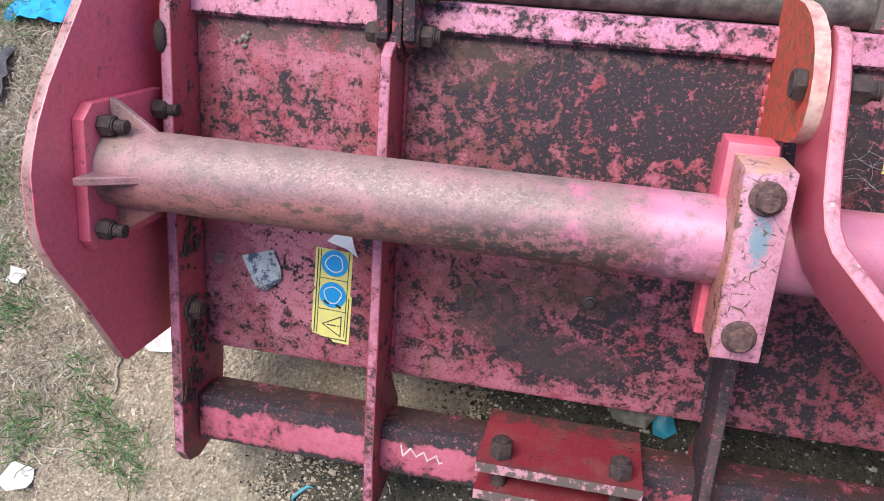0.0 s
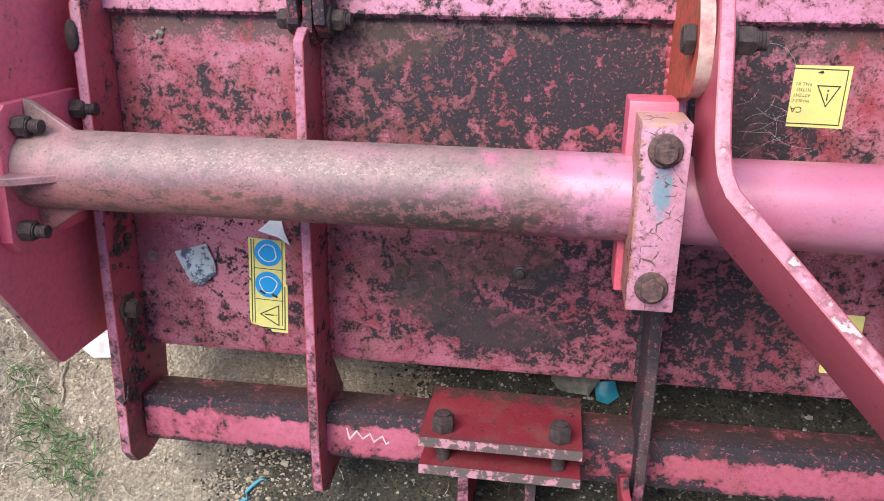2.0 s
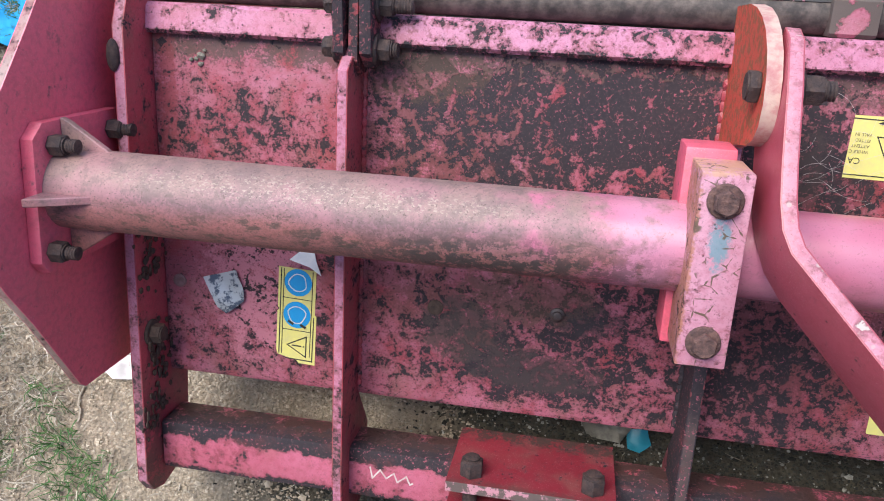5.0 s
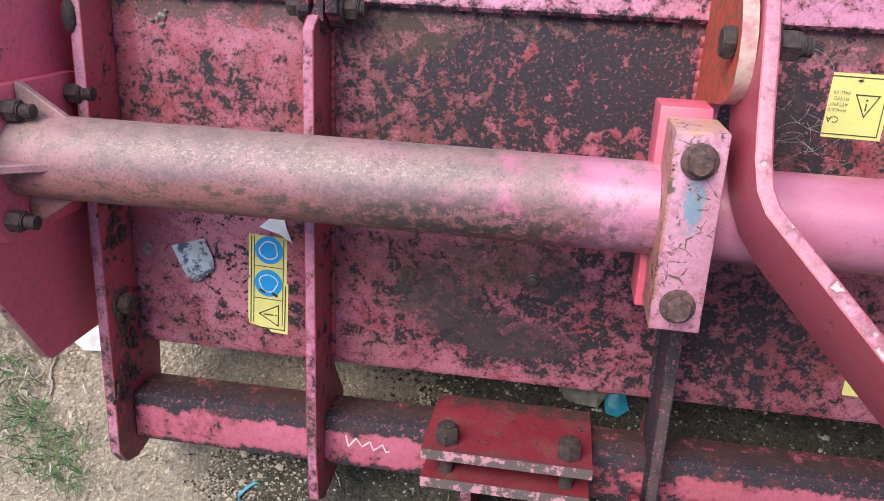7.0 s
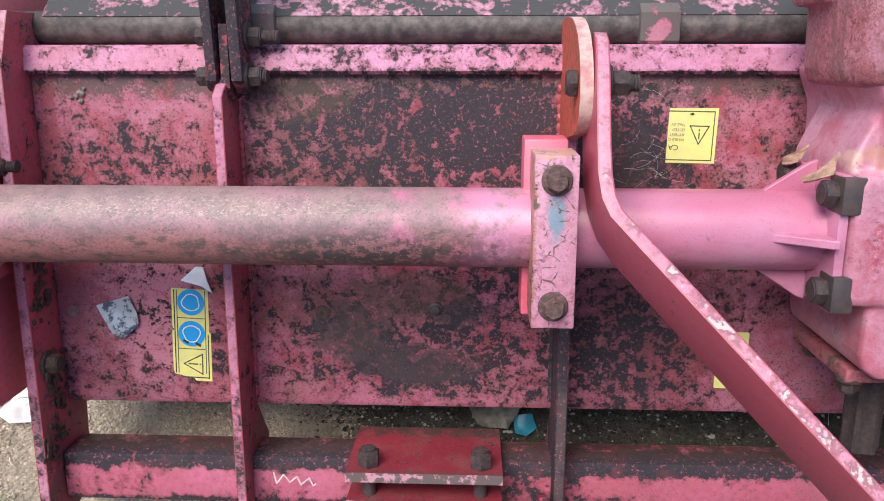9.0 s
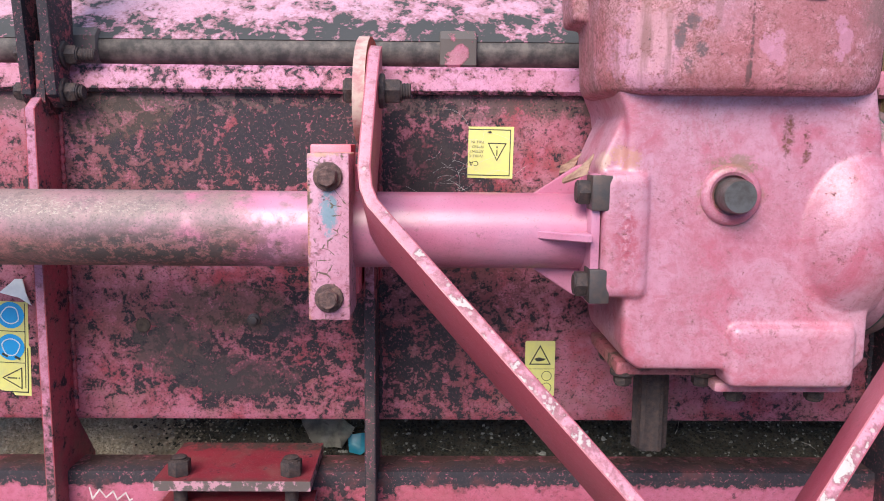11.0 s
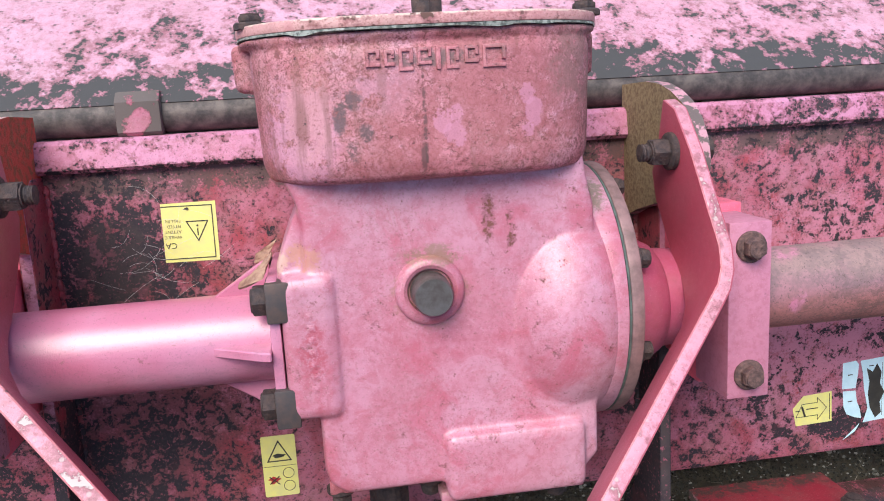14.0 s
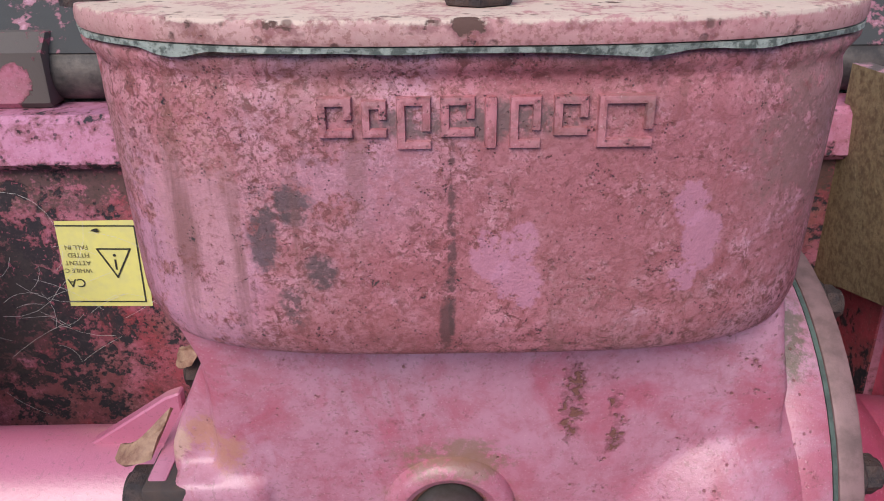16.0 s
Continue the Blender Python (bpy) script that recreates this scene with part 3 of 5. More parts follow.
def lathe(bm, base, way, profile, seg=20):
    """A solid of revolution: profile of (distance along way, radius), closed at both ends."""
    turn = Matrix.Translation(base) @ Vector(way).to_track_quat("Z", "Y").to_matrix().to_4x4()
    rings = [[bm.verts.new(turn @ Vector((r * math.cos(2 * math.pi * k / seg), r * math.sin(2 * math.pi * k / seg), h))) for k in range(seg)] for h, r in profile]
    bm.faces.new(rings[0][::-1]), bm.faces.new(rings[-1])
    for p, q in zip(rings, rings[1:]):
        for k in range(seg):
            bm.faces.new((p[k], p[(k + 1) % seg], q[(k + 1) % seg], q[k]))
    return bm


def bolt(name, parent, base, way, size=0.022, head=0.013, stud=0.0, washer=True, material=None, label=""):
    """A rusty hexagon bolt or nut that stands on base along way, on a washer, with a threaded stud past it."""
    bm, a, d = bmesh.new(), Vector(base), Vector(way).normalized()
    low = 0.003 if washer else 0.0
    rod(bm, a + d * low, a + d * (low + head), size * 0.577, seg=6, bevel=0.0018)
    core = [(-0.002, size * 0.78), (0.002, size * 0.78), (0.0032, size * 0.72)] if washer else [(-0.002, size * 0.4)]
    core += [(low + 0.001, size * 0.45), (low + head + 0.0012, size * 0.44)]
    if stud:
        core += [(low + head + 0.0014, size * 0.33)]
        for k in range(int(stud / 0.003)):
            h = low + head + 0.002 + 0.003 * k
            core += [(h, size * 0.33), (h + 0.0015, size * 0.37)]
        core += [(low + head + stud, size * 0.30)]
    lathe(bm, a, d, core)
    bmesh.ops.recalc_face_normals(bm, faces=bm.faces[:])
    return part(name, bm, material or iron, parent, label)


# ---- ground ----
GROUND_NEAR = (-1.6, 2.2, -1.5, 1.6)
soil = Mat("dry_soil", 0.95)
tone = soil.mix(soil.span(soil.noise(5, 5, 0.6), 0.35, 0.7), (0.43, 0.365, 0.275), (0.36, 0.305, 0.23))
tone = soil.mix(soil.span(soil.noise(70, 6, 0.7), 0.42, 0.75), tone, (0.50, 0.44, 0.35))
tone = soil.mix(soil.span(soil.noise(180, 4, 0.7), 0.55, 0.75), tone, (0.10, 0.08, 0.058))
# greyer soil under and before the deck, with the deck's shade painted in
grey_shade = soil.span(soil.calc("ADD", soil.calc("ADD", soil.axis(0), soil.span(soil.axis(1), -0.44, -0.36, 0.22, 0.0)), soil.span(soil.noise(6, 5, 0.65), 0.3, 0.7, -0.10, 0.10)), -0.14, 0.06)
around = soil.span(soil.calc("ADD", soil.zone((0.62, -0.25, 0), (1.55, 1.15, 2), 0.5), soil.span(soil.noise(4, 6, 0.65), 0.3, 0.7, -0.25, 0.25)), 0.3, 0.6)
tone = soil.mix(soil.calc("MULTIPLY", soil.calc("MULTIPLY", grey_shade, around), 0.88), tone, soil.mix(soil.span(soil.noise(45, 5, 0.7), 0.4, 0.66), (0.024, 0.024, 0.019), (0.070, 0.068, 0.045)))
soil.bump(soil.calc("ADD", soil.noise(60, 8, 0.8), soil.cells(150)), 1.0, 0.010)
soil_mat = soil.done(tone)


def lift(x, y):
    near = max(0.0, 1 - max(0.0, math.hypot(x, y) - 2.0) / 3)
    p = Vector((x, y, 0))
    return near * (0.018 * noise.noise(p * 3.1) + 0.010 * noise.noise(p * 9) + 0.006 * noise.noise(p * 26))


def steps(lo, hi, gap):
    out = [lo + (hi - lo) * k / round((hi - lo) / gap) for k in range(round((hi - lo) / gap) + 1)]
    far, d = [], gap
    while d < 400:
        d *= 1.6
        far.append(d)
    return [lo - v for v in reversed(far)] + out + [hi + v for v in far]


xs, ys = steps(GROUND_NEAR[0], GROUND_NEAR[1], 0.022), steps(GROUND_NEAR[2], GROUND_NEAR[3], 0.022)
mesh = bpy.data.meshes.new("ground")
mesh.from_pydata([(x, y, lift(x, y)) for y in ys for x in xs], [], [(j * len(xs) + i, j * len(xs) + i + 1, (j + 1) * len(xs) + i + 1, (j + 1) * len(xs) + i) for j in range(len(ys) - 1) for i in range(len(xs) - 1)])
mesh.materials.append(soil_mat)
for p in mesh.polygons:
    p.use_smooth = True
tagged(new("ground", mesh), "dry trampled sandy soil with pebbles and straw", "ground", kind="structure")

# unseen plain wall, added to hold back sky light from the front
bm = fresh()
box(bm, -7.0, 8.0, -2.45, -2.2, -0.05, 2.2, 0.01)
tagged(part("sky_block_wall", bm, wall_mat), "unseen brown wall added to block low sky light", "wall", kind="structure")


# ---- the rotary tiller ----
tiller = new("rotary_tiller")
tiller.matrix_world = MACHINE
tagged(tiller, "faded red tractor rotary tiller, paint chipped, parked nose-down on soil", "rotary tiller")
LEFT, RIGHT, MID = -0.338, 1.50, 0.581
TUBE_Y, TUBE_Z, TUBE_R = -0.1235, 0.131, 0.0393

# deck plate with a lip bent down along its front
bm = fresh()
prism(bm, [(0.03, 0), (-0.370, 0), (-0.378, -0.004), (-0.381, -0.012), (-0.381, -0.034), (-0.375, -0.034), (-0.375, -0.014), (-0.368, -0.008), (0.03, -0.008)], "X", LEFT, RIGHT)
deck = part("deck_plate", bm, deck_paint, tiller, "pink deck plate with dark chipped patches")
bm = fresh()
prism(bm, [(0.022, -0.006), (0.022, 0.008), (0.026, 0.012), (0.050, 0.008), (0.054, 0.003), (0.054, -0.03), (0.047, -0.03), (0.047, -0.006)], "X", LEFT - 0.01, RIGHT + 0.01)
rail = part("rear_rail", bm, rail_paint, tiller)
bm = fresh()
rod(bm, (LEFT - 0.03, 0.074, -0.036), (RIGHT + 0.03, 0.074, -0.036), 0.019, bevel=0.002)
pipe = part("hinge_pipe", bm, pipe_mat, tiller, "dark rusty hinge pipe")
for x in (-0.081, 0.369):
    bm = fresh()
    prism(bm, [(0.0545, -0.014), (0.058, -0.0105), (0.088, -0.0105), (0.0985, -0.022), (0.0985, -0.045), (0.0545, -0.045)], "X", x - 0.022, x + 0.022, 0.003)
    part("hinge_strap", bm, strap_paint, pipe)

# trailing board behind the hinge
down = Vector((0, math.cos(radians(59)), -math.sin(radians(59))))
bm = fresh()
a = Vector((0, 0.094, -0.026))
profile = [(0.060, -0.008), (0.086, -0.020), a.yz[:]]
for d in (0.05, 0.15, 0.30, 0.45):
    q = a + down * d + Vector((0, 0.03, 0.012)) * math.sin(d / 0.45 * math.pi)
    profile.append((q.y, q.z))
under = [(y - 0.004, z - 0.005) for y, z in reversed(profile[1:])]
prism(bm, profile[1:] + under, "X", LEFT + 0.01, RIGHT - 0.01)
board = part("trailing_board", bm, board_paint, tiller, "pink trailing board with peeling paint")

# upright ribs across the deck
for x0, x1 in ((-0.113, -0.101), (0.262, 0.275), (0.886, 0.899), (1.265, 1.278)):
    bm = fresh()
    prism(bm, [(0.02, 0), (0.02, 0.03), (0.0, 0.058), (-0.46, 0.062), (-0.53, 0.055), (-0.545, 0.03), (-0.535, -0.03), (-0.44, -0.05), (-0.37, 0.0)], "X", x0, x1, 0.0015, rim=1)
    rib = part("rib", bm, [shaded_rib_paint, rim_paint], tiller)
    for x in (x0 - 0.001, x1 + 0.001):
        bm = fresh()
        for k in range(36):
            y = -0.362 + 0.0105 * k
            made = bmesh.ops.create_icosphere(bm, subdivisions=1, radius=1.0)["verts"]
            bmesh.ops.transform(bm, matrix=pose(x, y, 0.0005) @ Matrix.Diagonal((0.0045, 0.0075, 0.004 + 0.0006 * (k % 3), 1)), verts=made)
        part("weld_bead", bm, shaded_rib_paint, rib)

# end plates and the side plates that they are bolted to
for k, (x0, x1) in enumerate(((-0.352, -0.339), (1.501, 1.514))):
    bm = fresh()
    prism(bm, [(0.09, -0.06), (0.09, 0.03), (0.03, 0.054), (-0.47, 0.066), (-0.495, 0.066), (-0.515, 0.052), (-0.522, 0.03), (-0.512, -0.02), (-0.50, -0.036), (-0.36, -0.046), (-0.30, -0.10), (0.0, -0.12)], "X", x0, x1, 0.0015, rim=1)
    end_plate = part("end_plate", bm, [end_paint, rim_paint], tiller)
    end_left = end_plate if k == 0 else end_left
    bm = fresh()
    a, b = (-0.3865, -0.376) if k == 0 else (1.538, 1.5485)
    prism(bm, [(0.13, 0.075), (0.031, 0.148), (-0.035, 0.200), (-0.068, 0.220), (-0.092, 0.230), (-0.112, 0.2355), (-0.155, 0.2355), (-0.178, 0.231), (-0.205, 0.216), (-0.25, 0.183), (-0.345, 0.1205), (-0.351, 0.112), (-0.351, 0.01), (-0.30, -0.07), (-0.16, -0.33), (0.06, -0.478), (0.12, -0.45), (0.17, -0.1)], "X", a, b, 0.0012, rim=1)
    side = part("side_plate", bm, [fresh_paint, rubbed_rim], tiller, "smooth red side plate with a rubbed edge")
    side_left = side if k == 0 else side_left

# main tubes with their end flanges
FINS = ((0, 1, 0), (0, 0, 1), (0, -1, 0), (0, 0, -1))


def tube(x0, x1, flange_left, flange_right):
    bm = fresh()
    rod(bm, (x0, TUBE_Y, TUBE_Z), (x1, TUBE_Y, TUBE_Z), TUBE_R, seg=64)
    ob = part("main_tube", bm, tube_paint, tiller, "round crossbeam with sun-bleached dusty red paint")
    for x, way, on in ((x0, 1, flange_left), (x1, -1, flange_right)):
        for f in FINS if on else ():
            f = Vector(f)
            across = Vector((1, 0, 0)).cross(f) * 0.004
            c = Vector((x, TUBE_Y, TUBE_Z))
            tri = [c + f * (TUBE_R - 0.004), c + f * (TUBE_R + 0.030), c + f * (TUBE_R + 0.027) + Vector((0.008 * way, 0, 0)), c + f * (TUBE_R - 0.004) + Vector((0.055 * way, 0, 0))]
            bm = fresh()
            lo, hi = [bm.verts.new(p - across) for p in tri], [bm.verts.new(p + across) for p in tri]
            bm.faces.new(lo), bm.faces.new(hi[::-1])
            for i in range(4):
                bm.faces.new((lo[i], lo[(i + 1) % 4], hi[(i + 1) % 4], hi[i]))
            bmesh.ops.recalc_face_normals(bm, faces=bm.faces[:])
            bmesh.ops.bevel(bm, geom=bm.edges[:], offset=0.001, segments=1, affect="EDGES")
            part("gusset", bm, tube_paint, ob)
    return ob


left_tube = tube(-0.362, 0.4935, True, True)
tube(0.830, 1.53, False, True)
bm = fresh()
prism(bm, [(-0.056, 0.04), (-0.056, 0.160), (-0.070, 0.176), (-0.188, 0.180), (-0.200, 0.170), (-0.200, 0.04)], "X", -0.376, -0.362, 0.003)
flange = part("tube_flange", bm, fresh_paint, left_tube)
for y, z in ((-0.078, 0.150), (-0.179, 0.164), (-0.076, 0.054)):
    bolt("flange_nut", flange, (-0.362, y, z), (1, 0, 0), 0.0185, 0.015, 0.013, washer=False)

# front bar
bm = fresh()
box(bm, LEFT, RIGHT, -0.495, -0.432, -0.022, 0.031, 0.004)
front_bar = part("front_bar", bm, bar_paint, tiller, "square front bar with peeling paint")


# clamps that carry the mast
def clamp(x, paint, way):
    bm = fresh()
    box(bm, x - 0.020, x + 0.020, -0.205, -0.044, 0.137, 0.199, 0.002)
    ob = part("clamp", bm, paint, tiller, "pale pink clamp bar bolted over the crossbeam")
    bm = fresh()
    box(bm, x - 0.005 * way - 0.021, x - 0.005 * way + 0.021, -0.212, -0.036, 0.09, 0.136, 0.002)
    part("clamp_foot", bm, fresh_paint, ob)
    bm = fresh()
    box(bm, x - 0.016, x + 0.019, -0.2, -0.06, 0.0, 0.09, 0.002)
    part("clamp_leg", bm, fresh_paint, ob)
    for y in (-0.066, -0.183):
        bolt("clamp_bolt", ob, (x, y, 0.199), (0, 0, 1), 0.018, 0.009, material=rust_bolt)
    return ob


clamp(0.2405, clamp_paint, 1)
clamp(0.909, clean_clamp_paint, -1)

# mast bars
MAST_MID = 0.5727
EDGE = ((0.2935, -0.094, 0.252), (0.643, -0.663, 0.383))


def mast(mirror):
    def m(p):
        return (2 * MAST_MID - p[0], p[1], p[2]) if mirror else p
    p, d = Vector(EDGE[0]), Vector(EDGE[1])
    spine = [(0.282, 0.063, 0.134), (0.2815, 0.055, 0.156), (0.280, 0.02, 0.184), (0.278, -0.03, 0.215), (0.2775, -0.055, 0.232), (0.280, -0.073, 0.241), (0.286, -0.086, 0.247)]
    spine += [tuple(p + d * s) for s in (0.01, 0.1, 0.2, 0.3, 0.36)]
    q = Vector(spine[-1])
    spine += [tuple(q + Vector(v)) for v in ((0.018, -0.025, 0.015), (0.026, -0.05, 0.03), (0.028, -0.16, 0.09))]
    w0, w1 = Vector((0, -0.2, -1)), Vector((0, -0.61, -0.79))
    widths = [w0 if i < 4 else w0.lerp(w1, min(1, (i - 3) / 4)) for i in range(len(spine))]
    high = [0.05, 0.08, 0.09, 0.088, 0.08, 0.075, 0.07] + [0.066] * (len(spine) - 7)
    bm = fresh()
    sweep(bm, [m(s) for s in spine], [tuple(w) for w in widths], 0.0125, high, edged=True)
    return part("mast_bar", bm, [mast_paint, scuffed_edge], tiller, "bent red flat bar with a scuffed bright edge")


for mirror in (False, True):
    mast(mirror)
    s = -1 if mirror else 1
    x = 2 * MAST_MID - 0.264 if mirror else 0.264
    bm = fresh()
    prism(bm, [(0.078, -0.004), (0.080, 0.060), (0.077, 0.092), (0.070, 0.118), (0.060, 0.140), (0.045, 0.158), (0.026, 0.170), (0.006, 0.174), (-0.012, 0.170), (-0.024, 0.157), (-0.032, 0.135), (-0.038, 0.09), (-0.052, 0.035), (-0.066, -0.004)], "X", x + 0.003 * s - 0.006, x + 0.003 * s + 0.006, 0.0, rim=1)
    lug = part("mast_lug", bm, [moss_rust, pale_edge] if mirror else [rubble_rust, lug_edge], tiller, "mossy rusted lug plate" if mirror else "rusty orange lug plate")
    bolt("lug_bolt", lug, (x + 0.0245 * s, 0.017, 0.150), (s, 0, 0), 0.022, 0.016, 0.010)
    bolt("lug_bolt_head", lug, (x - 0.0032 * s, 0.017, 0.149), (-s, 0, 0), 0.024, 0.009, washer=False)

# gearbox
gearbox = tagged(new("gearbox"), "pink cast gearbox")
gearbox.parent = tiller


def oval(a, b, n, z=0.113, count=96):
    """A rounded cover's outline about its middle."""
    out = []
    for k in range(count):
        c, d = math.cos(2 * math.pi * k / count), math.sin(2 * math.pi * k / count)
        out.append((0.637 + a * math.copysign(abs(c) ** (2 / n), c), z + b * math.copysign(abs(d) ** (2 / n), d)))
    return out


bm = fresh()
trunk = [(0.512, 0.032), (0.513, 0.022), (0.518, 0.010), (0.523, -0.002), (0.525, -0.018), (0.525, -0.05), (0.528, -0.19), (0.528, -0.232), (0.532, -0.246), (0.545, -0.256), (0.762, -0.256), (0.772, -0.245), (0.772, -0.02), (0.767, 0.002), (0.762, 0.032)]
prism(bm, trunk, "Z", 0.01, 0.191, 0.007)
box(bm, 0.5035, 0.549, -0.183, -0.060, 0.05, 0.197, 0.009)
prism(bm, [(0.5022, -0.068), (0.5028, -0.052), (0.510, -0.034), (0.519, -0.014), (0.526, -0.004), (0.545, -0.004), (0.545, -0.068)], "Z", 0.05, 0.181, 0.004)
box(bm, 0.632, 0.758, -0.272, -0.209, 0.03, 0.201, 0.009)
made = bmesh.ops.create_uvsphere(bm, u_segments=48, v_segments=28, radius=1.0)["verts"]
bmesh.ops.transform(bm, matrix=pose(0.752, -0.119, 0.106) @ Matrix.Diagonal((0.082, 0.118, 0.112, 1)), verts=made)
bmesh.ops.delete(bm, geom=[v for v in made if v.co.x > 0.79], context="VERTS")
bmesh.ops.holes_fill(bm, edges=[e for e in bm.edges if e.is_boundary], sides=0)
rod(bm, (0.752, -0.119, 0.090), (0.7765, -0.119, 0.090), 0.108, seg=64)
housing = part("housing", bm, gear_paint, gearbox)
mod = housing.modifiers.new("cast", "REMESH")
mod.mode, mod.voxel_size, mod.use_smooth_shade = "VOXEL", 0.0024, True
mod = housing.modifiers.new("soften", "SMOOTH")
mod.factor, mod.iterations = 0.5, 6
bm = fresh()
prism(bm, oval(0.1395, 0.1088, 3.6), "Y", 0.013, 0.128, 0.016)
prism(bm, oval(0.1475, 0.1115, 3.0), "Y", 0.1225, 0.128)
box(bm, 0.482, 0.505, 0.088, 0.128, 0.06, 0.13, 0.006)
box(bm, 0.769, 0.792, 0.088, 0.128, 0.06, 0.13, 0.006)
for v in bm.verts:
    v.co.x = 0.637 + (v.co.x - 0.637) * (1 + 0.30 * (v.co.y - 0.045))
case = part("gear_case", bm, hood_paint, gearbox, "speckled weathered gear case")
mod = case.modifiers.new("cast", "REMESH")
mod.mode, mod.voxel_size, mod.use_smooth_shade = "VOXEL", 0.0026, True
mod = case.modifiers.new("soften", "SMOOTH")
mod.factor, mod.iterations = 0.5, 6
bm = fresh()
lathe(bm, (0.627, -0.081, 0.189), (0, 0, 1), [(-0.004, 0.031), (0.002, 0.0298), (0.006, 0.0285), (0.0085, 0.0255), (0.0088, 0.0225), (0.007, 0.0195), (0.002, 0.0180)], 40)
part("plug_collar", bm, gear_paint, gearbox)
# raised mark on the case, as plain hooked bars
for x0, x1, y0, y1 in ((0.585, 0.596, 0.101, 0.114), (0.599, 0.607, 0.101, 0.113), (0.610, 0.621, 0.097, 0.114), (0.624, 0.635, 0.101, 0.114), (0.638, 0.642, 0.097, 0.114), (0.646, 0.656, 0.097, 0.114), (0.660, 0.671, 0.101, 0.114), (0.674, 0.692, 0.097, 0.114)):
    bm, w, h = fresh(), 0.0029, min(0.0029, (x1 - x0) / 3)
    if x1 - x0 < 0.006:
        box(bm, x0, x1, y0, y1, 0.216, 0.2236, 0.0013)
    else:
        prism(bm, [(x0, y0), (x1, y0), (x1, y0 + w), (x0 + h, y0 + w), (x0 + h, y1 - w), (x1 - h, y1 - w), (x1 - h, y0 + 2 * w), (x1, y0 + 2 * w), (x1, y1), (x0, y1)], "Z", 0.216, 0.2236, 0.0013)
    part("raised_mark", bm, mark_paint, case)

bm = fresh()
prism(bm, oval(0.1518, 0.1154, 2.85, count=240), "Y", 0.1283, 0.1300)
for v in bm.verts:
    if v.co.y < 0.129:
        v.co.y -= 0.0045 * max(0.0, noise.noise(Vector((v.co.x * 38, v.co.z * 38, 3.0))) - 0.05)
        v.co.z += 0.0015 * noise.noise(Vector((v.co.x * 60, 4.0, v.co.z * 60)))
part("gasket", bm, gasket_mat, gearbox, "torn grey-green gasket")
bm = fresh()
prism(bm, oval(0.1525, 0.1160, 2.8), "Y", 0.1301, 0.1385, 0.002)
lid = part("lid", bm, lid_paint, gearbox)
bolt("lid_plug", lid, (0.637, 0.1385, 0.195), (0, 1, 0), 0.022, 0.015, washer=False)
for x, z in ((0.500, 0.165), (0.500, 0.05), (0.774, 0.165), (0.774, 0.05)):
    bolt("lid_bolt", lid, (x, 0.1385, z), (0, 1, 0), 0.017, 0.006)
for k in range(5):
    bm = fresh()
    box(bm, 0.576 + 0.026 * k, 0.596 + 0.026 * k, 0.1375, 0.1405, 0.150, 0.162, 0.0008)
    part("raised_mark", bm, hood_paint, lid)
bm = fresh()
lathe(bm, (0.627, -0.081, 0.175), (0, 0, 1), [(0, 0.0165), (0.014, 0.0165), (0.0150, 0.0155), (0.0175, 0.0155), (0.0185, 0.0168), (0.040, 0.0164), (0.0425, 0.0150)], 40)
part("filler_plug", bm, steel, gearbox, "grey steel plug")
bm = fresh()
rod(bm, (0.775, -0.117, 0.085), (0.795, -0.117, 0.085), 0.124, seg=64, bevel=0.002)
cover = part("bearing_cover", bm, gear_paint, gearbox)
bm = fresh()
rod(bm, (0.795, -0.117, 0.085), (0.797, -0.117, 0.085), 0.1232, seg=64)
part("gasket", bm, dark_gasket, cover)
bm = fresh()
rod(bm, (0.797, -0.117, 0.085), (0.809, -0.117, 0.085), 0.124, seg=64, bevel=0.002)
part("socket_flange", bm, flange_grey, cover)
bm = fresh()
lathe(bm, (0.807, TUBE_Y, TUBE_Z - 0.004), (1, 0, 0), [(0, 0.066), (0.012, 0.064), (0.026, 0.058), (0.036, 0.0525), (0.040, 0.0475), (0.061, 0.046)], 48)
part("tube_socket", bm, socket_paint, cover)
for a in (20, 65, 110, 155):
    y, z = -0.117 + 0.108 * math.cos(radians(a)), 0.085 + 0.108 * math.sin(radians(a))
    bolt("cover_bolt", cover, (0.809, y, z), (1, 0, 0), 0.016, 0.009)
bm = fresh()
box(bm, 0.4935, 0.5025, -0.190, -0.062, 0.06, 0.190, 0.002)
flange = part("tube_flange", bm, tube_paint, gearbox)
for y in (-0.080, -0.171):
    bm = fresh()
    box(bm, 0.4925, 0.5125, y - 0.017, y + 0.017, 0.165, 0.196, 0.002)
    part("square_head", bm, dark_steel, flange)
    bolt("flange_nut", flange, (0.4930, y, 0.178), (-1, 0, 0), 0.023, 0.012, washer=False)
bolt("flange_nut", flange, (0.4930, -0.075, 0.078), (-1, 0, 0), 0.023, 0.012, washer=False)
